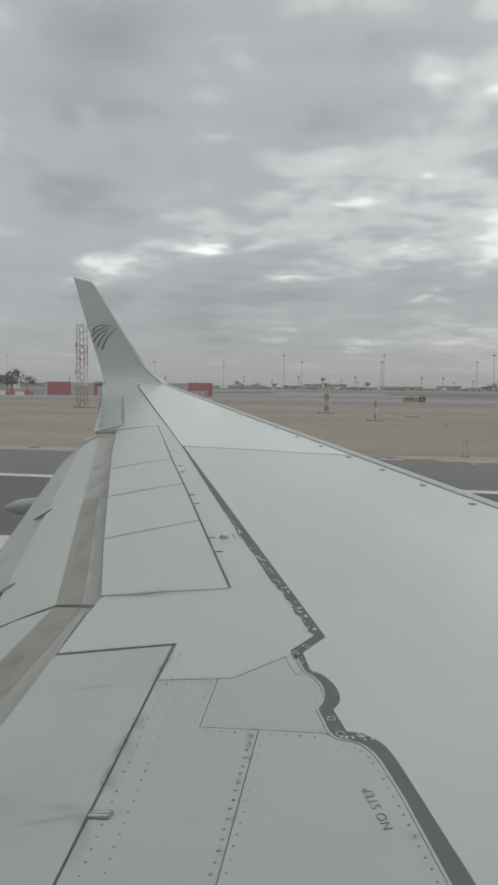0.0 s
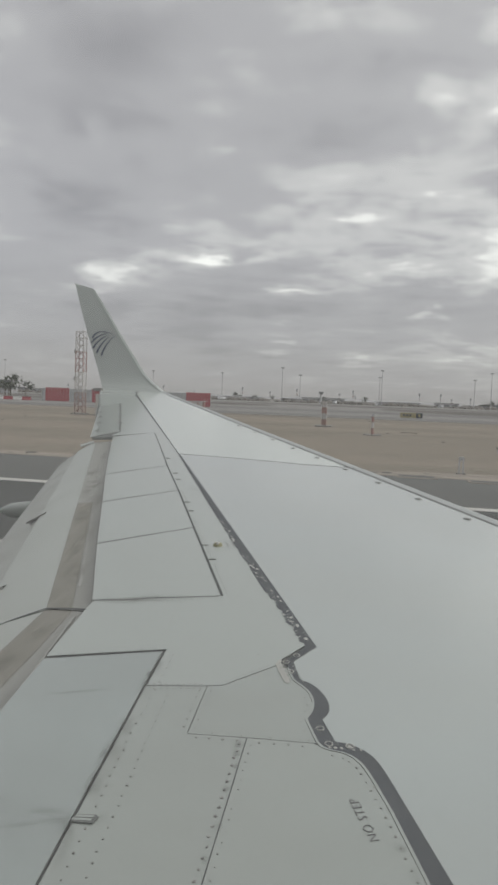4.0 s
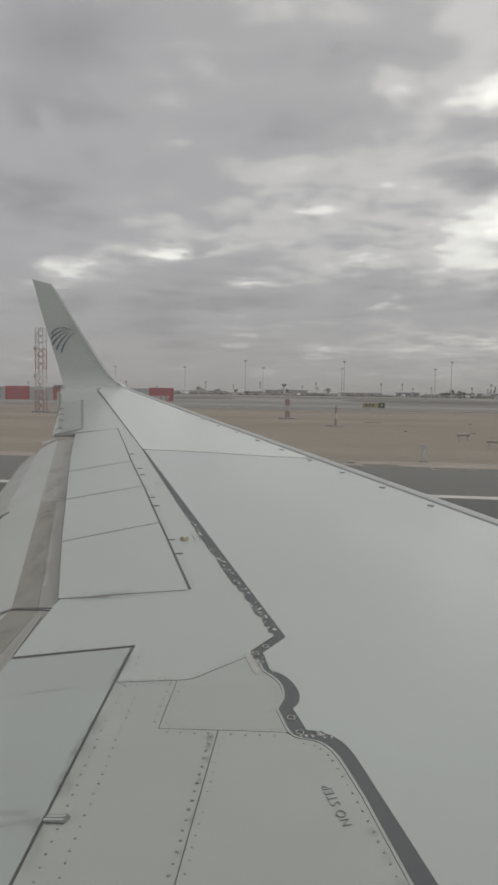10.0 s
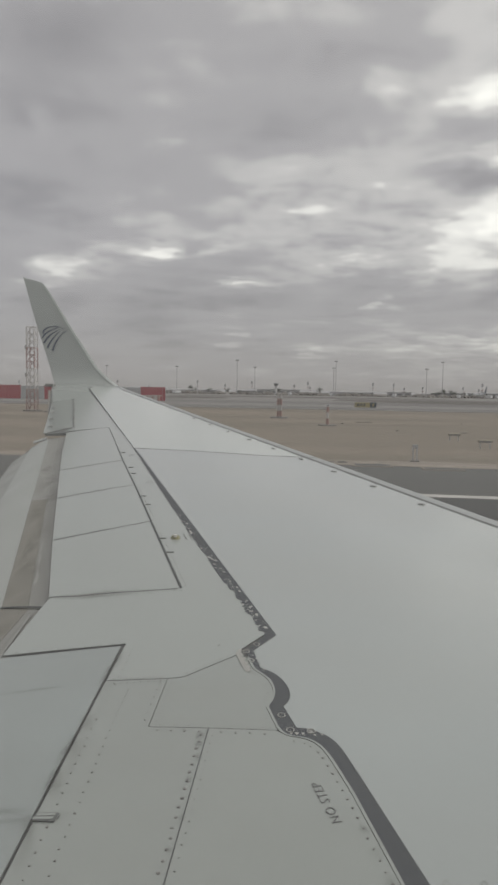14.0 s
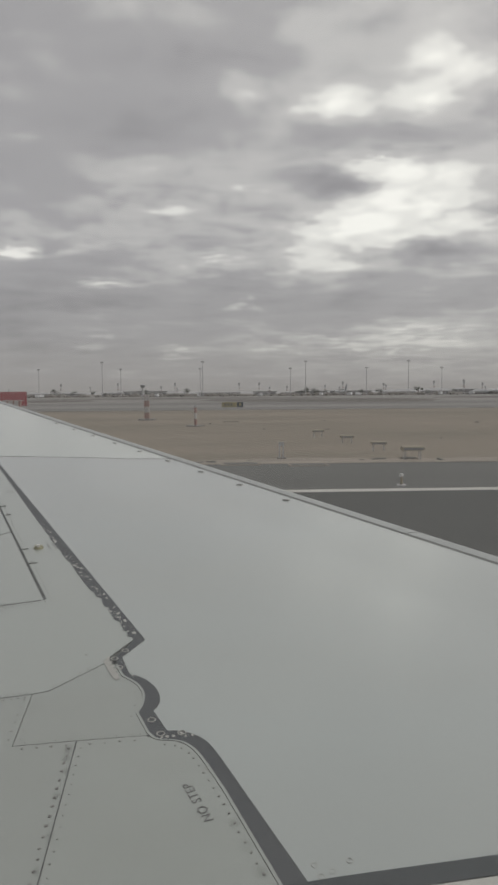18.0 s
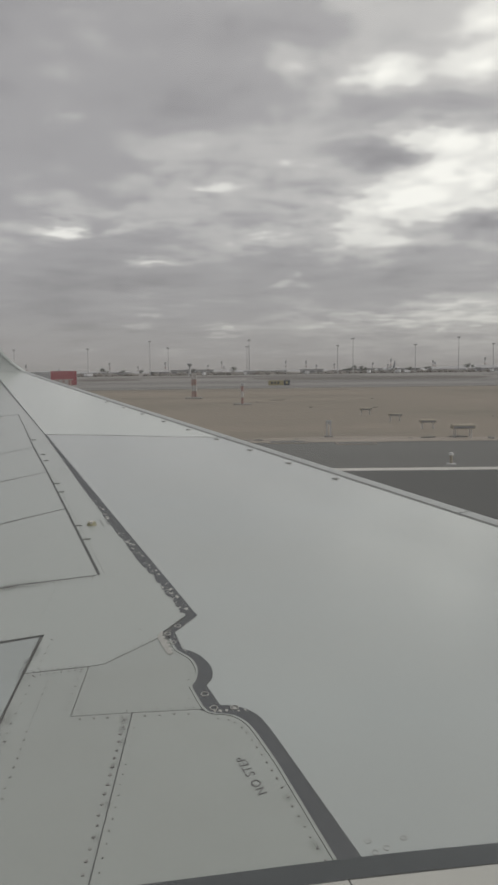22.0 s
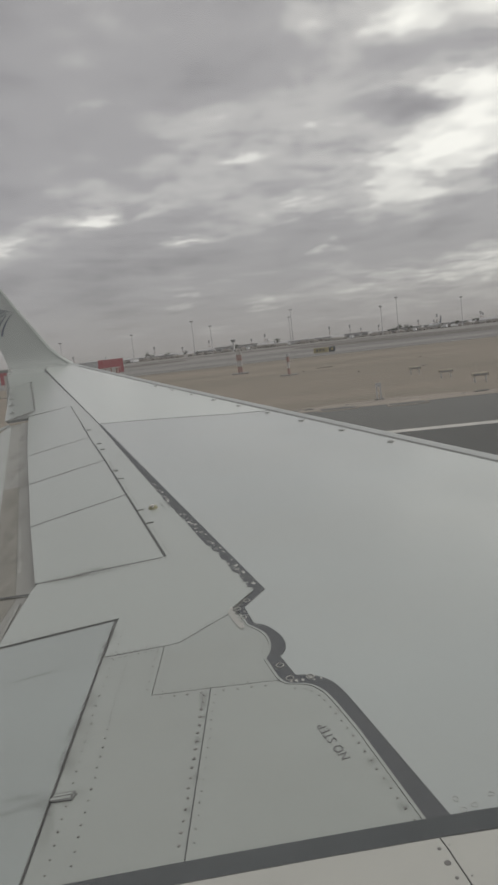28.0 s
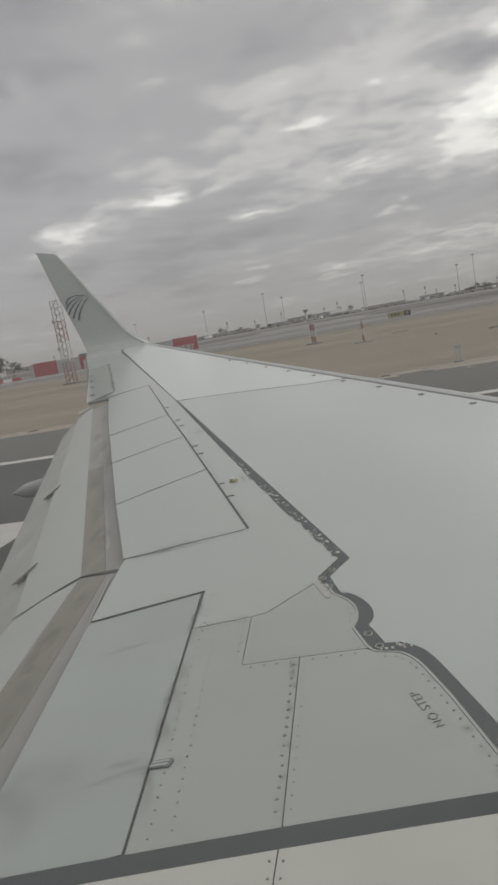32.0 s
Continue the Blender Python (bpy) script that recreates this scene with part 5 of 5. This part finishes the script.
def lattice_tower(m, h=12.6, w=1.25, label="red and white steel lattice mast with small antennas"):
    e = thing("lattice_tower", label, "tower", m)
    part("footing", box(-1.1, -1.1, 0, 1.1, 1.1, 0.15, bevel=0.03), CONCRETE, e)
    sections = 4
    for s in range(sections):
        z0, z1 = 0.15 + h * s / sections, 0.15 + h * (s + 1) / sections
        ma = TOWER_RED if s % 2 == 0 else TOWER_WHITE
        for sx, sy in ((-1, -1), (1, -1), (1, 1), (-1, 1)):
            part("leg", tube((sx * w / 2, sy * w / 2, z0), (sx * w / 2, sy * w / 2, z1), 0.065, seg=6), ma, e)
        for k in range(3):
            a, b = z0 + (z1 - z0) * k / 3, z0 + (z1 - z0) * (k + 1) / 3
            bm = bmesh.new()
            cs = [(-1, -1), (1, -1), (1, 1), (-1, 1)]
            for i in range(4):
                p, q = cs[i], cs[(i + 1) % 4]
                add_tube(bm, (p[0] * w / 2, p[1] * w / 2, a), (q[0] * w / 2, q[1] * w / 2, b), 0.04, seg=5)
                add_tube(bm, (p[0] * w / 2, p[1] * w / 2, b), (q[0] * w / 2, q[1] * w / 2, b), 0.04, seg=5)
            part("bracing", bm, ma, e)
    for z in (5.2, 9.4) if h > 6 else ():
        part("antenna_box", box(-w / 2 - 0.5, -0.2, z, -w / 2 - 0.1, 0.2, z + 0.6, bevel=0.04), STEEL, e)
    part("whip_antenna", tube((0.2, 0, h), (0.2, 0, h + 1.6), 0.03, 0.015, seg=6), STEEL, e)
    return e


def striped_cabin(m, w, d, h, n, label):
    e = thing("equipment_cabin", label, "cabin", m)
    part("slab", box(-w / 2 - 0.6, -d / 2 - 0.6, 0, w / 2 + 1.6, d / 2 + 0.5, 0.1), CONCRETE, e)
    for i in range(n):
        x0, x1 = -w / 2 + w * i / n, -w / 2 + w * (i + 1) / n
        x0, x1 = (x0 + 0.12, x1 - 0.12) if i % 2 else (x0 - 0.12, x1 + 0.12)
        part("wall_stripe", box(x0, -d / 2, 0.1, x1 - 0.01, d / 2, h, bevel=0.01), TOWER_RED if i % 2 else TOWER_WHITE, e)
    part("roof", box(-w / 2 - 0.1, -d / 2 - 0.1, h, w / 2 + 0.1, d / 2 + 0.1, h + 0.12, bevel=0.02), TOWER_WHITE, e)
    part("door", box(-w / 2 + w * 0.3, -d / 2 - 0.04, 0.15, -w / 2 + w * 0.3 + 0.8, -d / 2, 2.0), GREY_PANEL, e)
    return e


TX = -48.6
lattice_tower(pose(TX, 105, 0))
striped_cabin(pose(TX + 5.4, 104, 0, 0, 0, 8), 3.7, 2.4, 3.1, 7, "red and white striped equipment cabin on a slab")
striped_cabin(pose(-36.8, 130, 0, 0, 0, 8), 3.0, 2.2, 2.4, 6, "small red and white striped equipment cabin")


def banded_pole(m, h, r, n, label):
    e = thing("striped_pole", label, "pole", m)
    part("pad", tube((0, 0, 0), (0, 0, 0.08), 1.0, seg=16), CONCRETE, e)
    for i in range(n):
        part("band", tube((0, 0, 0.08 + h * i / n), (0, 0, 0.08 + h * (i + 1) / n), r, seg=8), TOWER_WHITE if i % 2 else TOWER_RED, e)
    part("cross_arm", box(-0.5, -0.06, h * 0.72, 0.5, 0.06, h * 0.76), TOWER_WHITE, e)
    part("lamp_head", box(-0.18, -0.18, h, 0.18, 0.18, h + 0.3, bevel=0.03), STEEL, e)
    return e


banded_pole(pose(-2.7, 78.8, 0), 2.0, 0.14, 3, "short red and white banded marker pole")


def slope_light(m):
    e = thing("slope_light_box", "tan approach light box on thin legs", "light box", m, group="approach light boxes")
    part("housing", loft([[(-0.75, -0.35, 0.62), (0.75, -0.35, 0.62), (0.75, 0.35, 0.66), (-0.75, 0.35, 0.66)], [(-0.72, -0.3, 0.86), (0.72, -0.3, 0.86), (0.68, 0.3, 0.92), (-0.68, 0.3, 0.92)]]), TAN, e)
    part("lens_strip", box(-0.65, -0.38, 0.66, 0.65, -0.35, 0.80), DARK_GLASS, e)
    for sx in (-0.5, 0.5):
        for sy in (-0.22, 0.22):
            part("leg", tube((sx, sy, 0), (sx, sy, 0.64), 0.03, seg=6), STEEL, e)
    return e


BOXES = [(10.1, 37.6), (9.6, 43.5), (8.8, 50.0), (7.8, 57.6)]
sb = slope_light(pose(BOXES[0][0], BOXES[0][1], 0) @ Matrix.Scale(0.8, 4))
for x, y in BOXES[1:]:
    copy_thing(sb, pose(x, y, 0) @ Matrix.Scale(0.8, 4))


def drain_slab(m, w, d):
    e = thing("drain_slab", "dark drain cover in a pale concrete rim at the shoulder's edge", "drain cover", m, group="drain slabs")
    part("rim", box(-w / 2 - 0.12, -d / 2 - 0.12, 0, w / 2 + 0.12, d / 2 + 0.12, 0.05, bevel=0.01), VERGE, e)
    part("cover", box(-w / 2, -d / 2, 0.02, w / 2, d / 2, 0.058), SHOULDER, e)
    return e


ds = drain_slab(pose(1.0, 36.0, 0), 1.7, 0.9)
copy_thing(ds, pose(4.3, 35.2, 0))
copy_thing(ds, pose(1.3, 89.0, 0))


def guidance_sign(m):
    e = thing("guidance_sign", "low black and yellow taxiway guidance sign", "sign", m)
    part("board", box(-2.4, -0.12, 0.35, 1.0, 0.12, 1.45, bevel=0.03), SIGN_YELLOW, e)
    part("board", box(1.04, -0.12, 0.35, 2.4, 0.12, 1.45, bevel=0.03), BAR, e, "black location panel")
    for x in (-1.6, -0.9, -0.2):
        part("marking_bar", box(x - 0.2, -0.135, 0.65, x + 0.2, -0.121, 1.2), BAR, e)
    part("marking_bar", box(1.5, -0.135, 0.65, 1.95, -0.121, 1.2), SIGN_YELLOW, e)
    for x in (-1.8, 0.0, 1.8):
        part("leg", tube((x, 0, 0), (x, 0, 0.36), 0.05, seg=6), STEEL, e)


guidance_sign(pose(2.7, 163, 0))
lattice_tower(pose(-9.9, 98, 0), 3.2, 0.5, "short red and white steel lattice frame")


# construction fence: red and grey sheets
fence = thing("site_fence", "tall site fence of red and light grey sheets", "fence")
FX0, FY0, FX1, FY1 = -59.2, 224.6, -113.5, 216.4
flen = math.hypot(FX1 - FX0, FY1 - FY0)
fdir = Vector((FX1 - FX0, FY1 - FY0, 0)) / flen
pos, red = 0.0, True
while pos < flen - 1:
    w = 8.0 if red else 7.3
    a, b = Vector((FX0, FY0, 0)) + fdir * pos, Vector((FX0, FY0, 0)) + fdir * min(pos + w - 0.05, flen)
    n = Vector((fdir.y, -fdir.x, 0)) * 0.06
    bm = bmesh.new()
    h = 4.35 if red else 4.1
    steps = 8
    for s in range(steps):
        p, q = a.lerp(b, s / steps), a.lerp(b, (s + 1) / steps - 0.008)
        off = n * (0.3 if s % 2 else 0)
        r = [bm.verts.new(v) for v in (p + off, q + off, q + off + n, p + off + n)]
        t = [bm.verts.new(v.co + Vector((0, 0, h))) for v in r]
        bm.faces.new(r[::-1])
        bm.faces.new(t)
        for i in range(4):
            bm.faces.new((r[i], r[(i + 1) % 4], t[(i + 1) % 4], t[i]))
    part("sheet", bm, RED if red else GREY_PANEL, fence, "red painted sheet" if red else "light grey sheet")
    part("fence_post", tube(a, a + Vector((0, 0, h + 0.2)), 0.07, seg=6), STEEL, fence)
    pos, red = pos + w, not red

# plastic barriers in a row beyond the fence's end
def barrier(m, ma):
    e = thing("road_barrier", "red plastic road barrier" if ma is RED else "white plastic road barrier", "barrier", m, group="barrier row")
    bm = bmesh.new()
    pr = [(-0.45, 0), (0.45, 0), (0.42, 0.25), (0.18, 0.6), (0.14, 1.1), (-0.14, 1.1), (-0.18, 0.6), (-0.42, 0.25)]
    body = loft([[(x, y, z) for y, z in pr] for x in (-1.45, 1.45)])
    part("body", body, ma, e)
    part("foot", box(-1.2, -0.5, 0, -0.6, 0.5, 0.08), ma, e)
    part("foot", box(0.6, -0.5, 0, 1.2, 0.5, 0.08), ma, e)
    return e


prot = [barrier(pose(-116.5, 212, 0), RED), barrier(pose(-119.6, 212, 0), BARRIER_WHITE)]
for i in range(2, 24):
    copy_thing(prot[i % 2], pose(-116.5 - 3.1 * i, 212 - 0.25 * i, 0, 0, 0, 4))


# tall apron masts
def light_mast(m, h):
    e = thing("apron_light_mast", "tall slender floodlight mast on the far apron", "light mast", m, group="apron masts")
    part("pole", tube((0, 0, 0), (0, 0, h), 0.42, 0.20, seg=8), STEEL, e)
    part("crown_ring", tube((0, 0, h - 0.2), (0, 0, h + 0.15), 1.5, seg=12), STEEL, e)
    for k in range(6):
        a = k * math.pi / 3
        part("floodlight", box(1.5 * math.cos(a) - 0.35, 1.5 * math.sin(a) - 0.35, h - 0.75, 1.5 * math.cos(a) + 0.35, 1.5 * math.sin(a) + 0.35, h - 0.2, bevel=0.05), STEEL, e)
    part("base", box(-0.9, -0.9, 0, 0.9, 0.9, 0.5, bevel=0.05), CONCRETE, e)
    return e


tall, short = light_mast(pose(-112.8, 700, 0), 33.5), light_mast(pose(-95.2, 700, 0), 27.0)
for x, k in ((-16.9, 1), (82.6, 1), (183.1, 1), (274.3, 1), (-300, 1), (-410, 1), (380, 1), (-173.1, 0), (-19.1, 0), (67.8, 0), (142.0, 0), (216.0, 0), (-245, 0), (330, 0)):
    copy_thing(tall if k else short, pose(x, 700, 0))


def beacon_pole(m, h):
    e = thing("beacon_pole", "dark slim equipment pole with a lamp box", "pole", m, group="far poles")
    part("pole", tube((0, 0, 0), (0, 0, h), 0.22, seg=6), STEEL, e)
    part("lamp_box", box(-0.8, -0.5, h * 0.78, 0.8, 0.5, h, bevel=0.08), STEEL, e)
    part("cross_bar", box(-0.9, -0.15, h * 0.55, 0.9, 0.15, h * 0.6), TOWER_RED, e)
    return e


bp = beacon_pole(pose(-150, 690, 0), 13.0)
for i, x in enumerate((-126, -97, -55, -44, -42, 18, 38, 46, 62, 100, 111, 118, 152, 163, 205, 226, 238, 249, 262, 285, 300, 322, 345, -200, -225, -260, -275, -330, 365, 390, 410)):
    copy_thing(bp, pose(x, 680 + jit.uniform(-15, 30), 0) @ Matrix.Diagonal((1, 1, jit.uniform(0.6, 1.15), 1)))

# control tower with a flared cab
ct = thing("control_tower", "far concrete control tower with a flared glazed cab", "tower", pose(-75, 705, 0))
part("shaft", tube((0, 0, 0), (0, 0, 9.0), 1.3, 1.1, seg=12), BUILDING, ct)
part("cab", tube((0, 0, 9.0), (0, 0, 11.2), 1.7, 2.7, seg=12), DARK_GLASS, ct)
part("roof", tube((0, 0, 11.2), (0, 0, 11.9), 2.8, 1.7, seg=12), BUILDING, ct)


# low airport buildings along the far edge of the apron
def airport_building(m, w, d, h, n):
    e = thing("airport_building", "low hazy airport building with a flat roof", "building", m, group="far buildings")
    part("wall", box(-w / 2, -d / 2, 0, w / 2, d / 2, h), BUILDING, e)
    part("roof", box(-w / 2 - 0.6, -d / 2 - 0.6, h, w / 2 + 0.6, d / 2 + 0.6, h + 0.6), ROOF, e)
    for i in range(n):
        x = -w / 2 + w * (i + 0.5) / n
        part("window", box(x - w / n * 0.33, -d / 2 - 0.08, h * 0.35, x + w / n * 0.33, -d / 2, h * 0.75), DARK_GLASS, e)
    return e


far = random.Random(7)
x = -430.0
while x < 520:
    w = far.uniform(14, 46)
    airport_building(pose(x + w / 2, 745 + far.uniform(-15, 40), 0, 0, 0, far.uniform(-6, 6)), w, far.uniform(10, 18), far.choice((2.2, 2.8, 3.2, 4.2, 5.0)), max(2, int(w / 7)))
    x += w + far.choice((1.0, 3.0, 6.0, 14.0))


# faint desert rise behind the airport
bm = bmesh.new()
lo, hi = [], []
for i in range(121):
    x = -3000 + 50 * i
    y = 2400 + 120 * noise.noise((x * 0.0011, 7, 0))
    lo.append(bm.verts.new((x, y, -1)))
    hi.append(bm.verts.new((x, y + 60, max(1.0, 7 + 16 * noise.noise((x * 0.0021, 2, 0)) + 5 * noise.noise((x * 0.011, 3, 0))))))
for a, b, c, d in zip(lo, lo[1:], hi[1:], hi):
    bm.faces.new((a, b, c, d))
tagged(mesh_ob("backdrop", bm, BUILDING), "low hazy desert rise on the horizon", "hill", kind="structure")


# bare soil islands between the far taxiways
for cx, cy, rx, ry, seed in ((45, 335, 58, 75, 1), (-125, 345, 75, 58, 2), (190, 390, 70, 85, 3), (-20, 470, 90, 60, 4), (330, 330, 80, 50, 5), (-300, 420, 90, 70, 6)):
    bm = bmesh.new()
    ring = []
    for j in range(48):
        a = 2 * math.pi * j / 48
        q = 1 + 0.28 * noise.noise((math.cos(a) * 1.4, math.sin(a) * 1.4, seed * 3.1))
        ring.append((cx + math.cos(a) * rx * q, cy + math.sin(a) * ry * q))
    lo, hi = [bm.verts.new((x, y, 0.02)) for x, y in ring], [bm.verts.new((cx + (x - cx) * 0.99, cy + (y - cy) * 0.99, 0.06)) for x, y in ring]
    bm.faces.new(hi)
    for j in range(48):
        bm.faces.new((lo[j], lo[(j + 1) % 48], hi[(j + 1) % 48], hi[j]))
    tagged(mesh_ob("soil_island", bm, SOIL), "island of bare grey-brown soil between far taxiways", "ground", kind="structure")

# low scrub and spoil heaps along the far edge of the apron
bm = bmesh.new()
far = random.Random(31)
for j in range(520):
    x, y = far.uniform(-620, 620), 712 + far.uniform(-10, 30)
    r = far.uniform(1.5, 6.0)
    bmesh.ops.create_icosphere(bm, subdivisions=1, radius=1.0, matrix=Matrix.LocRotScale((x, y, 0.2), Euler((0, 0, far.uniform(0, 6))), (r * far.uniform(0.8, 2.2), r, far.uniform(1.0, 3.6))))
tagged(mesh_ob("far_scrub", bm, SCRUB), "low dry scrub and heaps along the far apron edge", "shrubs", kind="stuff")


# runway edge lamps
def edge_lamp(m):
    e = thing("runway_edge_light", "small pale runway edge lamp on a short stem", "lamp", m, group="runway edge lights")
    part("base", tube((0, 0, 0.02), (0, 0, 0.05), 0.19, 0.17, seg=14), STEEL, e)
    part("stem", tube((0, 0, 0.05), (0, 0, 0.36), 0.055, 0.045, seg=8), TAN, e)
    part("lamp_cap", tube((0, 0, 0.36), (0, 0, 0.46), 0.10, 0.075, seg=12), BARRIER_WHITE, e)
    return e


el = edge_lamp(pose(6.9, 27.2, 0))
for k in (-3, -2, -1, 1, 2, 3):
    copy_thing(el, pose(6.9 + 60 * k, 27.2, 0))


# long glazed terminal behind the barrier row
terminal = thing("terminal_building", "long low terminal with dark glazing under a thin roof", "building", pose(-330, 440, 0, 0, 0, 20))
part("podium", box(-70, -14, 0, 70, 14, 4.0), BUILDING, terminal)
part("roof", loft([[(-74, -18, 10.2), (74, -18, 8.6), (74, 18, 8.6), (-74, 18, 10.2)], [(-74, -18, 11.0), (74, -18, 9.3), (74, 18, 9.3), (-74, 18, 11.0)]]), ROOF, terminal)
for i in range(20):
    part("window", box(-69 + 7 * i, -13.4, 4.0, -62.6 + 7 * i, -13.0, 8.55), DARK_GLASS, terminal)
    part("column", tube((-69.4 + 7 * i, -16.5, 0), (-69.4 + 7 * i, -16.5, 8.7), 0.3, seg=8), CONCRETE, terminal)
bm_t = thing("radar_mast", "red and white banded radar mast", "tower", pose(-262, 400, 0))
for i in range(7):
    part("band", tube((0, 0, 2.6 * i), (0, 0, 2.6 * (i + 1)), 0.75, seg=10), TOWER_WHITE if i % 2 else TOWER_RED, bm_t)
part("radar_dome", tube((0, 0, 18.2), (0, 0, 19.8), 1.2, 0.9, seg=12), CONCRETE, bm_t)


# service vehicles and parked airliners on the apron
def truck(m, ma):
    e = thing("service_truck", "small service truck parked on the apron", "truck", m, group="apron vehicles")
    part("box_body", box(-2.6, -1.2, 0.7, 1.6, 1.2, 3.0, bevel=0.08), ma, e)
    part("cab", box(1.7, -1.15, 0.6, 3.4, 1.15, 2.4, bevel=0.2), PLANE_WHITE, e)
    for wx in (-1.6, 2.4):
        for wy in (-1.1, 1.1):
            part("wheel", tube((wx, wy - 0.15, 0.45), (wx, wy + 0.15, 0.45), 0.45, seg=12), JOINT, e)
    return e


tk = truck(pose(-172, 690, 0), PLANE_WHITE)
for x, y in ((-165, 672), (-60, 690), (-20, 660), (38, 690), (95, 680), (120, 670), (132, 690), (205, 668), (240, 684), (268, 660), (300, 680), (-240, 690), (-205, 670)):
    copy_thing(tk, pose(x, y, 0, 0, 0, far.uniform(0, 360)))


def parked_airliner(m):
    e = thing("parked_airliner", "distant white parked airliner with a tall tail", "airplane", m, group="parked airliners")
    rings = []
    for k, (x, r, z) in enumerate(((-17, 0.3, 4.6), (-14, 1.0, 4.2), (-8, 1.75, 3.6), (8, 1.85, 3.5), (13, 1.7, 3.4), (15.5, 1.1, 3.1), (16.5, 0.3, 2.9))):
        rings.append([(x, math.cos(a) * r, z + math.sin(a) * r) for a in (2 * math.pi * i / 14 for i in range(14))])
    part("fuselage", loft(rings), PLANE_WHITE, e, "", True)
    part("tail_fin", loft([[(-16.8, 0, 5.2), (-15.5, 0.15, 5.2), (-12.2, 0, 5.2), (-15.5, -0.15, 5.2)], [(-18.4, 0, 11.5), (-17.8, 0.08, 11.5), (-16.4, 0, 11.5), (-17.8, -0.08, 11.5)]]), LOGO, e)
    for s in (-1, 1):
        part("wing", loft([[(3, s * 1.5, 2.6), (-3, s * 1.5, 2.6), (-3, s * 1.5, 2.9), (3, s * 1.5, 2.9)], [(-4.2, s * 16, 3.9), (-5.6, s * 16, 3.9), (-5.6, s * 16, 4.0), (-4.2, s * 16, 4.0)]]), PLANE_WHITE, e)
        part("engine", tube((4.5, s * 5, 1.8), (0.8, s * 5, 1.8), 0.95, 0.7, seg=12), GREY_PANEL, e)
        part("tailplane", loft([[(-13, s * 0.5, 4.8), (-16, s * 0.5, 4.8), (-16, s * 0.5, 5.0), (-13, s * 0.5, 5.0)], [(-16, s * 6.5, 5.4), (-17.2, s * 6.5, 5.4), (-17.2, s * 6.5, 5.5), (-16, s * 6.5, 5.5)]]), PLANE_WHITE, e)
    for x, y in ((12, 0), (-1, 2.8), (-1, -2.8)):
        part("landing_gear", tube((x, y, 0), (x, y, 2.2), 0.35, 0.15, seg=8), JOINT, e)
    return e


pa = parked_airliner(pose(268, 715, 0, 0, 0, 172))
copy_thing(pa, pose(330, 712, 0, 0, 0, 165))
copy_thing(pa, pose(120, 720, 0, 0, 0, 100))


# trees: tapered trunk, limbs and a ragged crown of small leaf tufts
def tree(m, h, seed):
    r = random.Random(seed)
    e = thing("tree", "dusty dark green roadside tree", "tree", m, group="tree line")
    tr = bmesh.new()
    add_tube(tr, (0, 0, 0), (0.1, 0, h * 0.45), h * 0.035, h * 0.02, seg=7)
    cr = bmesh.new()
    for k in range(6):
        a = r.uniform(0, 6.28)
        tip_p = Vector((math.cos(a) * h * r.uniform(0.2, 0.42), math.sin(a) * h * r.uniform(0.2, 0.42), h * r.uniform(0.55, 0.85)))
        add_tube(tr, (0.05, 0, h * r.uniform(0.25, 0.42)), tip_p, h * 0.014, h * 0.005, seg=5)
        for j in range(16):
            c = tip_p + Vector((r.gauss(0, h * 0.12), r.gauss(0, h * 0.12), r.gauss(0, h * 0.09)))
            s = h * r.uniform(0.02, 0.055)
            bmesh.ops.create_icosphere(cr, subdivisions=1, radius=1, matrix=Matrix.LocRotScale(c, Euler((r.uniform(0, 3), r.uniform(0, 3), 0)), (s * 1.5, s, s * 0.7)))
    part("trunk", tr, BARK, e)
    part("crown", cr, LEAF, e)
    return e


trees = [tree(pose(-190 - 12 * i, 300, 0), 6.5 + i, 20 + i) for i in range(4)]
for i in range(52):
    s = far.uniform(0.75, 1.25)
    copy_thing(trees[i % 4], pose(-175 - 4.2 * i + far.uniform(-2, 2), 300 + far.uniform(-14, 30), 0, 0, 0, far.uniform(0, 360)) @ Matrix.Diagonal((s, s, s, 1)))
for i in range(30):
    s = far.uniform(0.6, 1.0)
    copy_thing(trees[i % 4], pose(far.uniform(-420, 480), 742 + far.uniform(-6, 20), 0, 0, 0, far.uniform(0, 360)) @ Matrix.Diagonal((s, s, s, 1)))
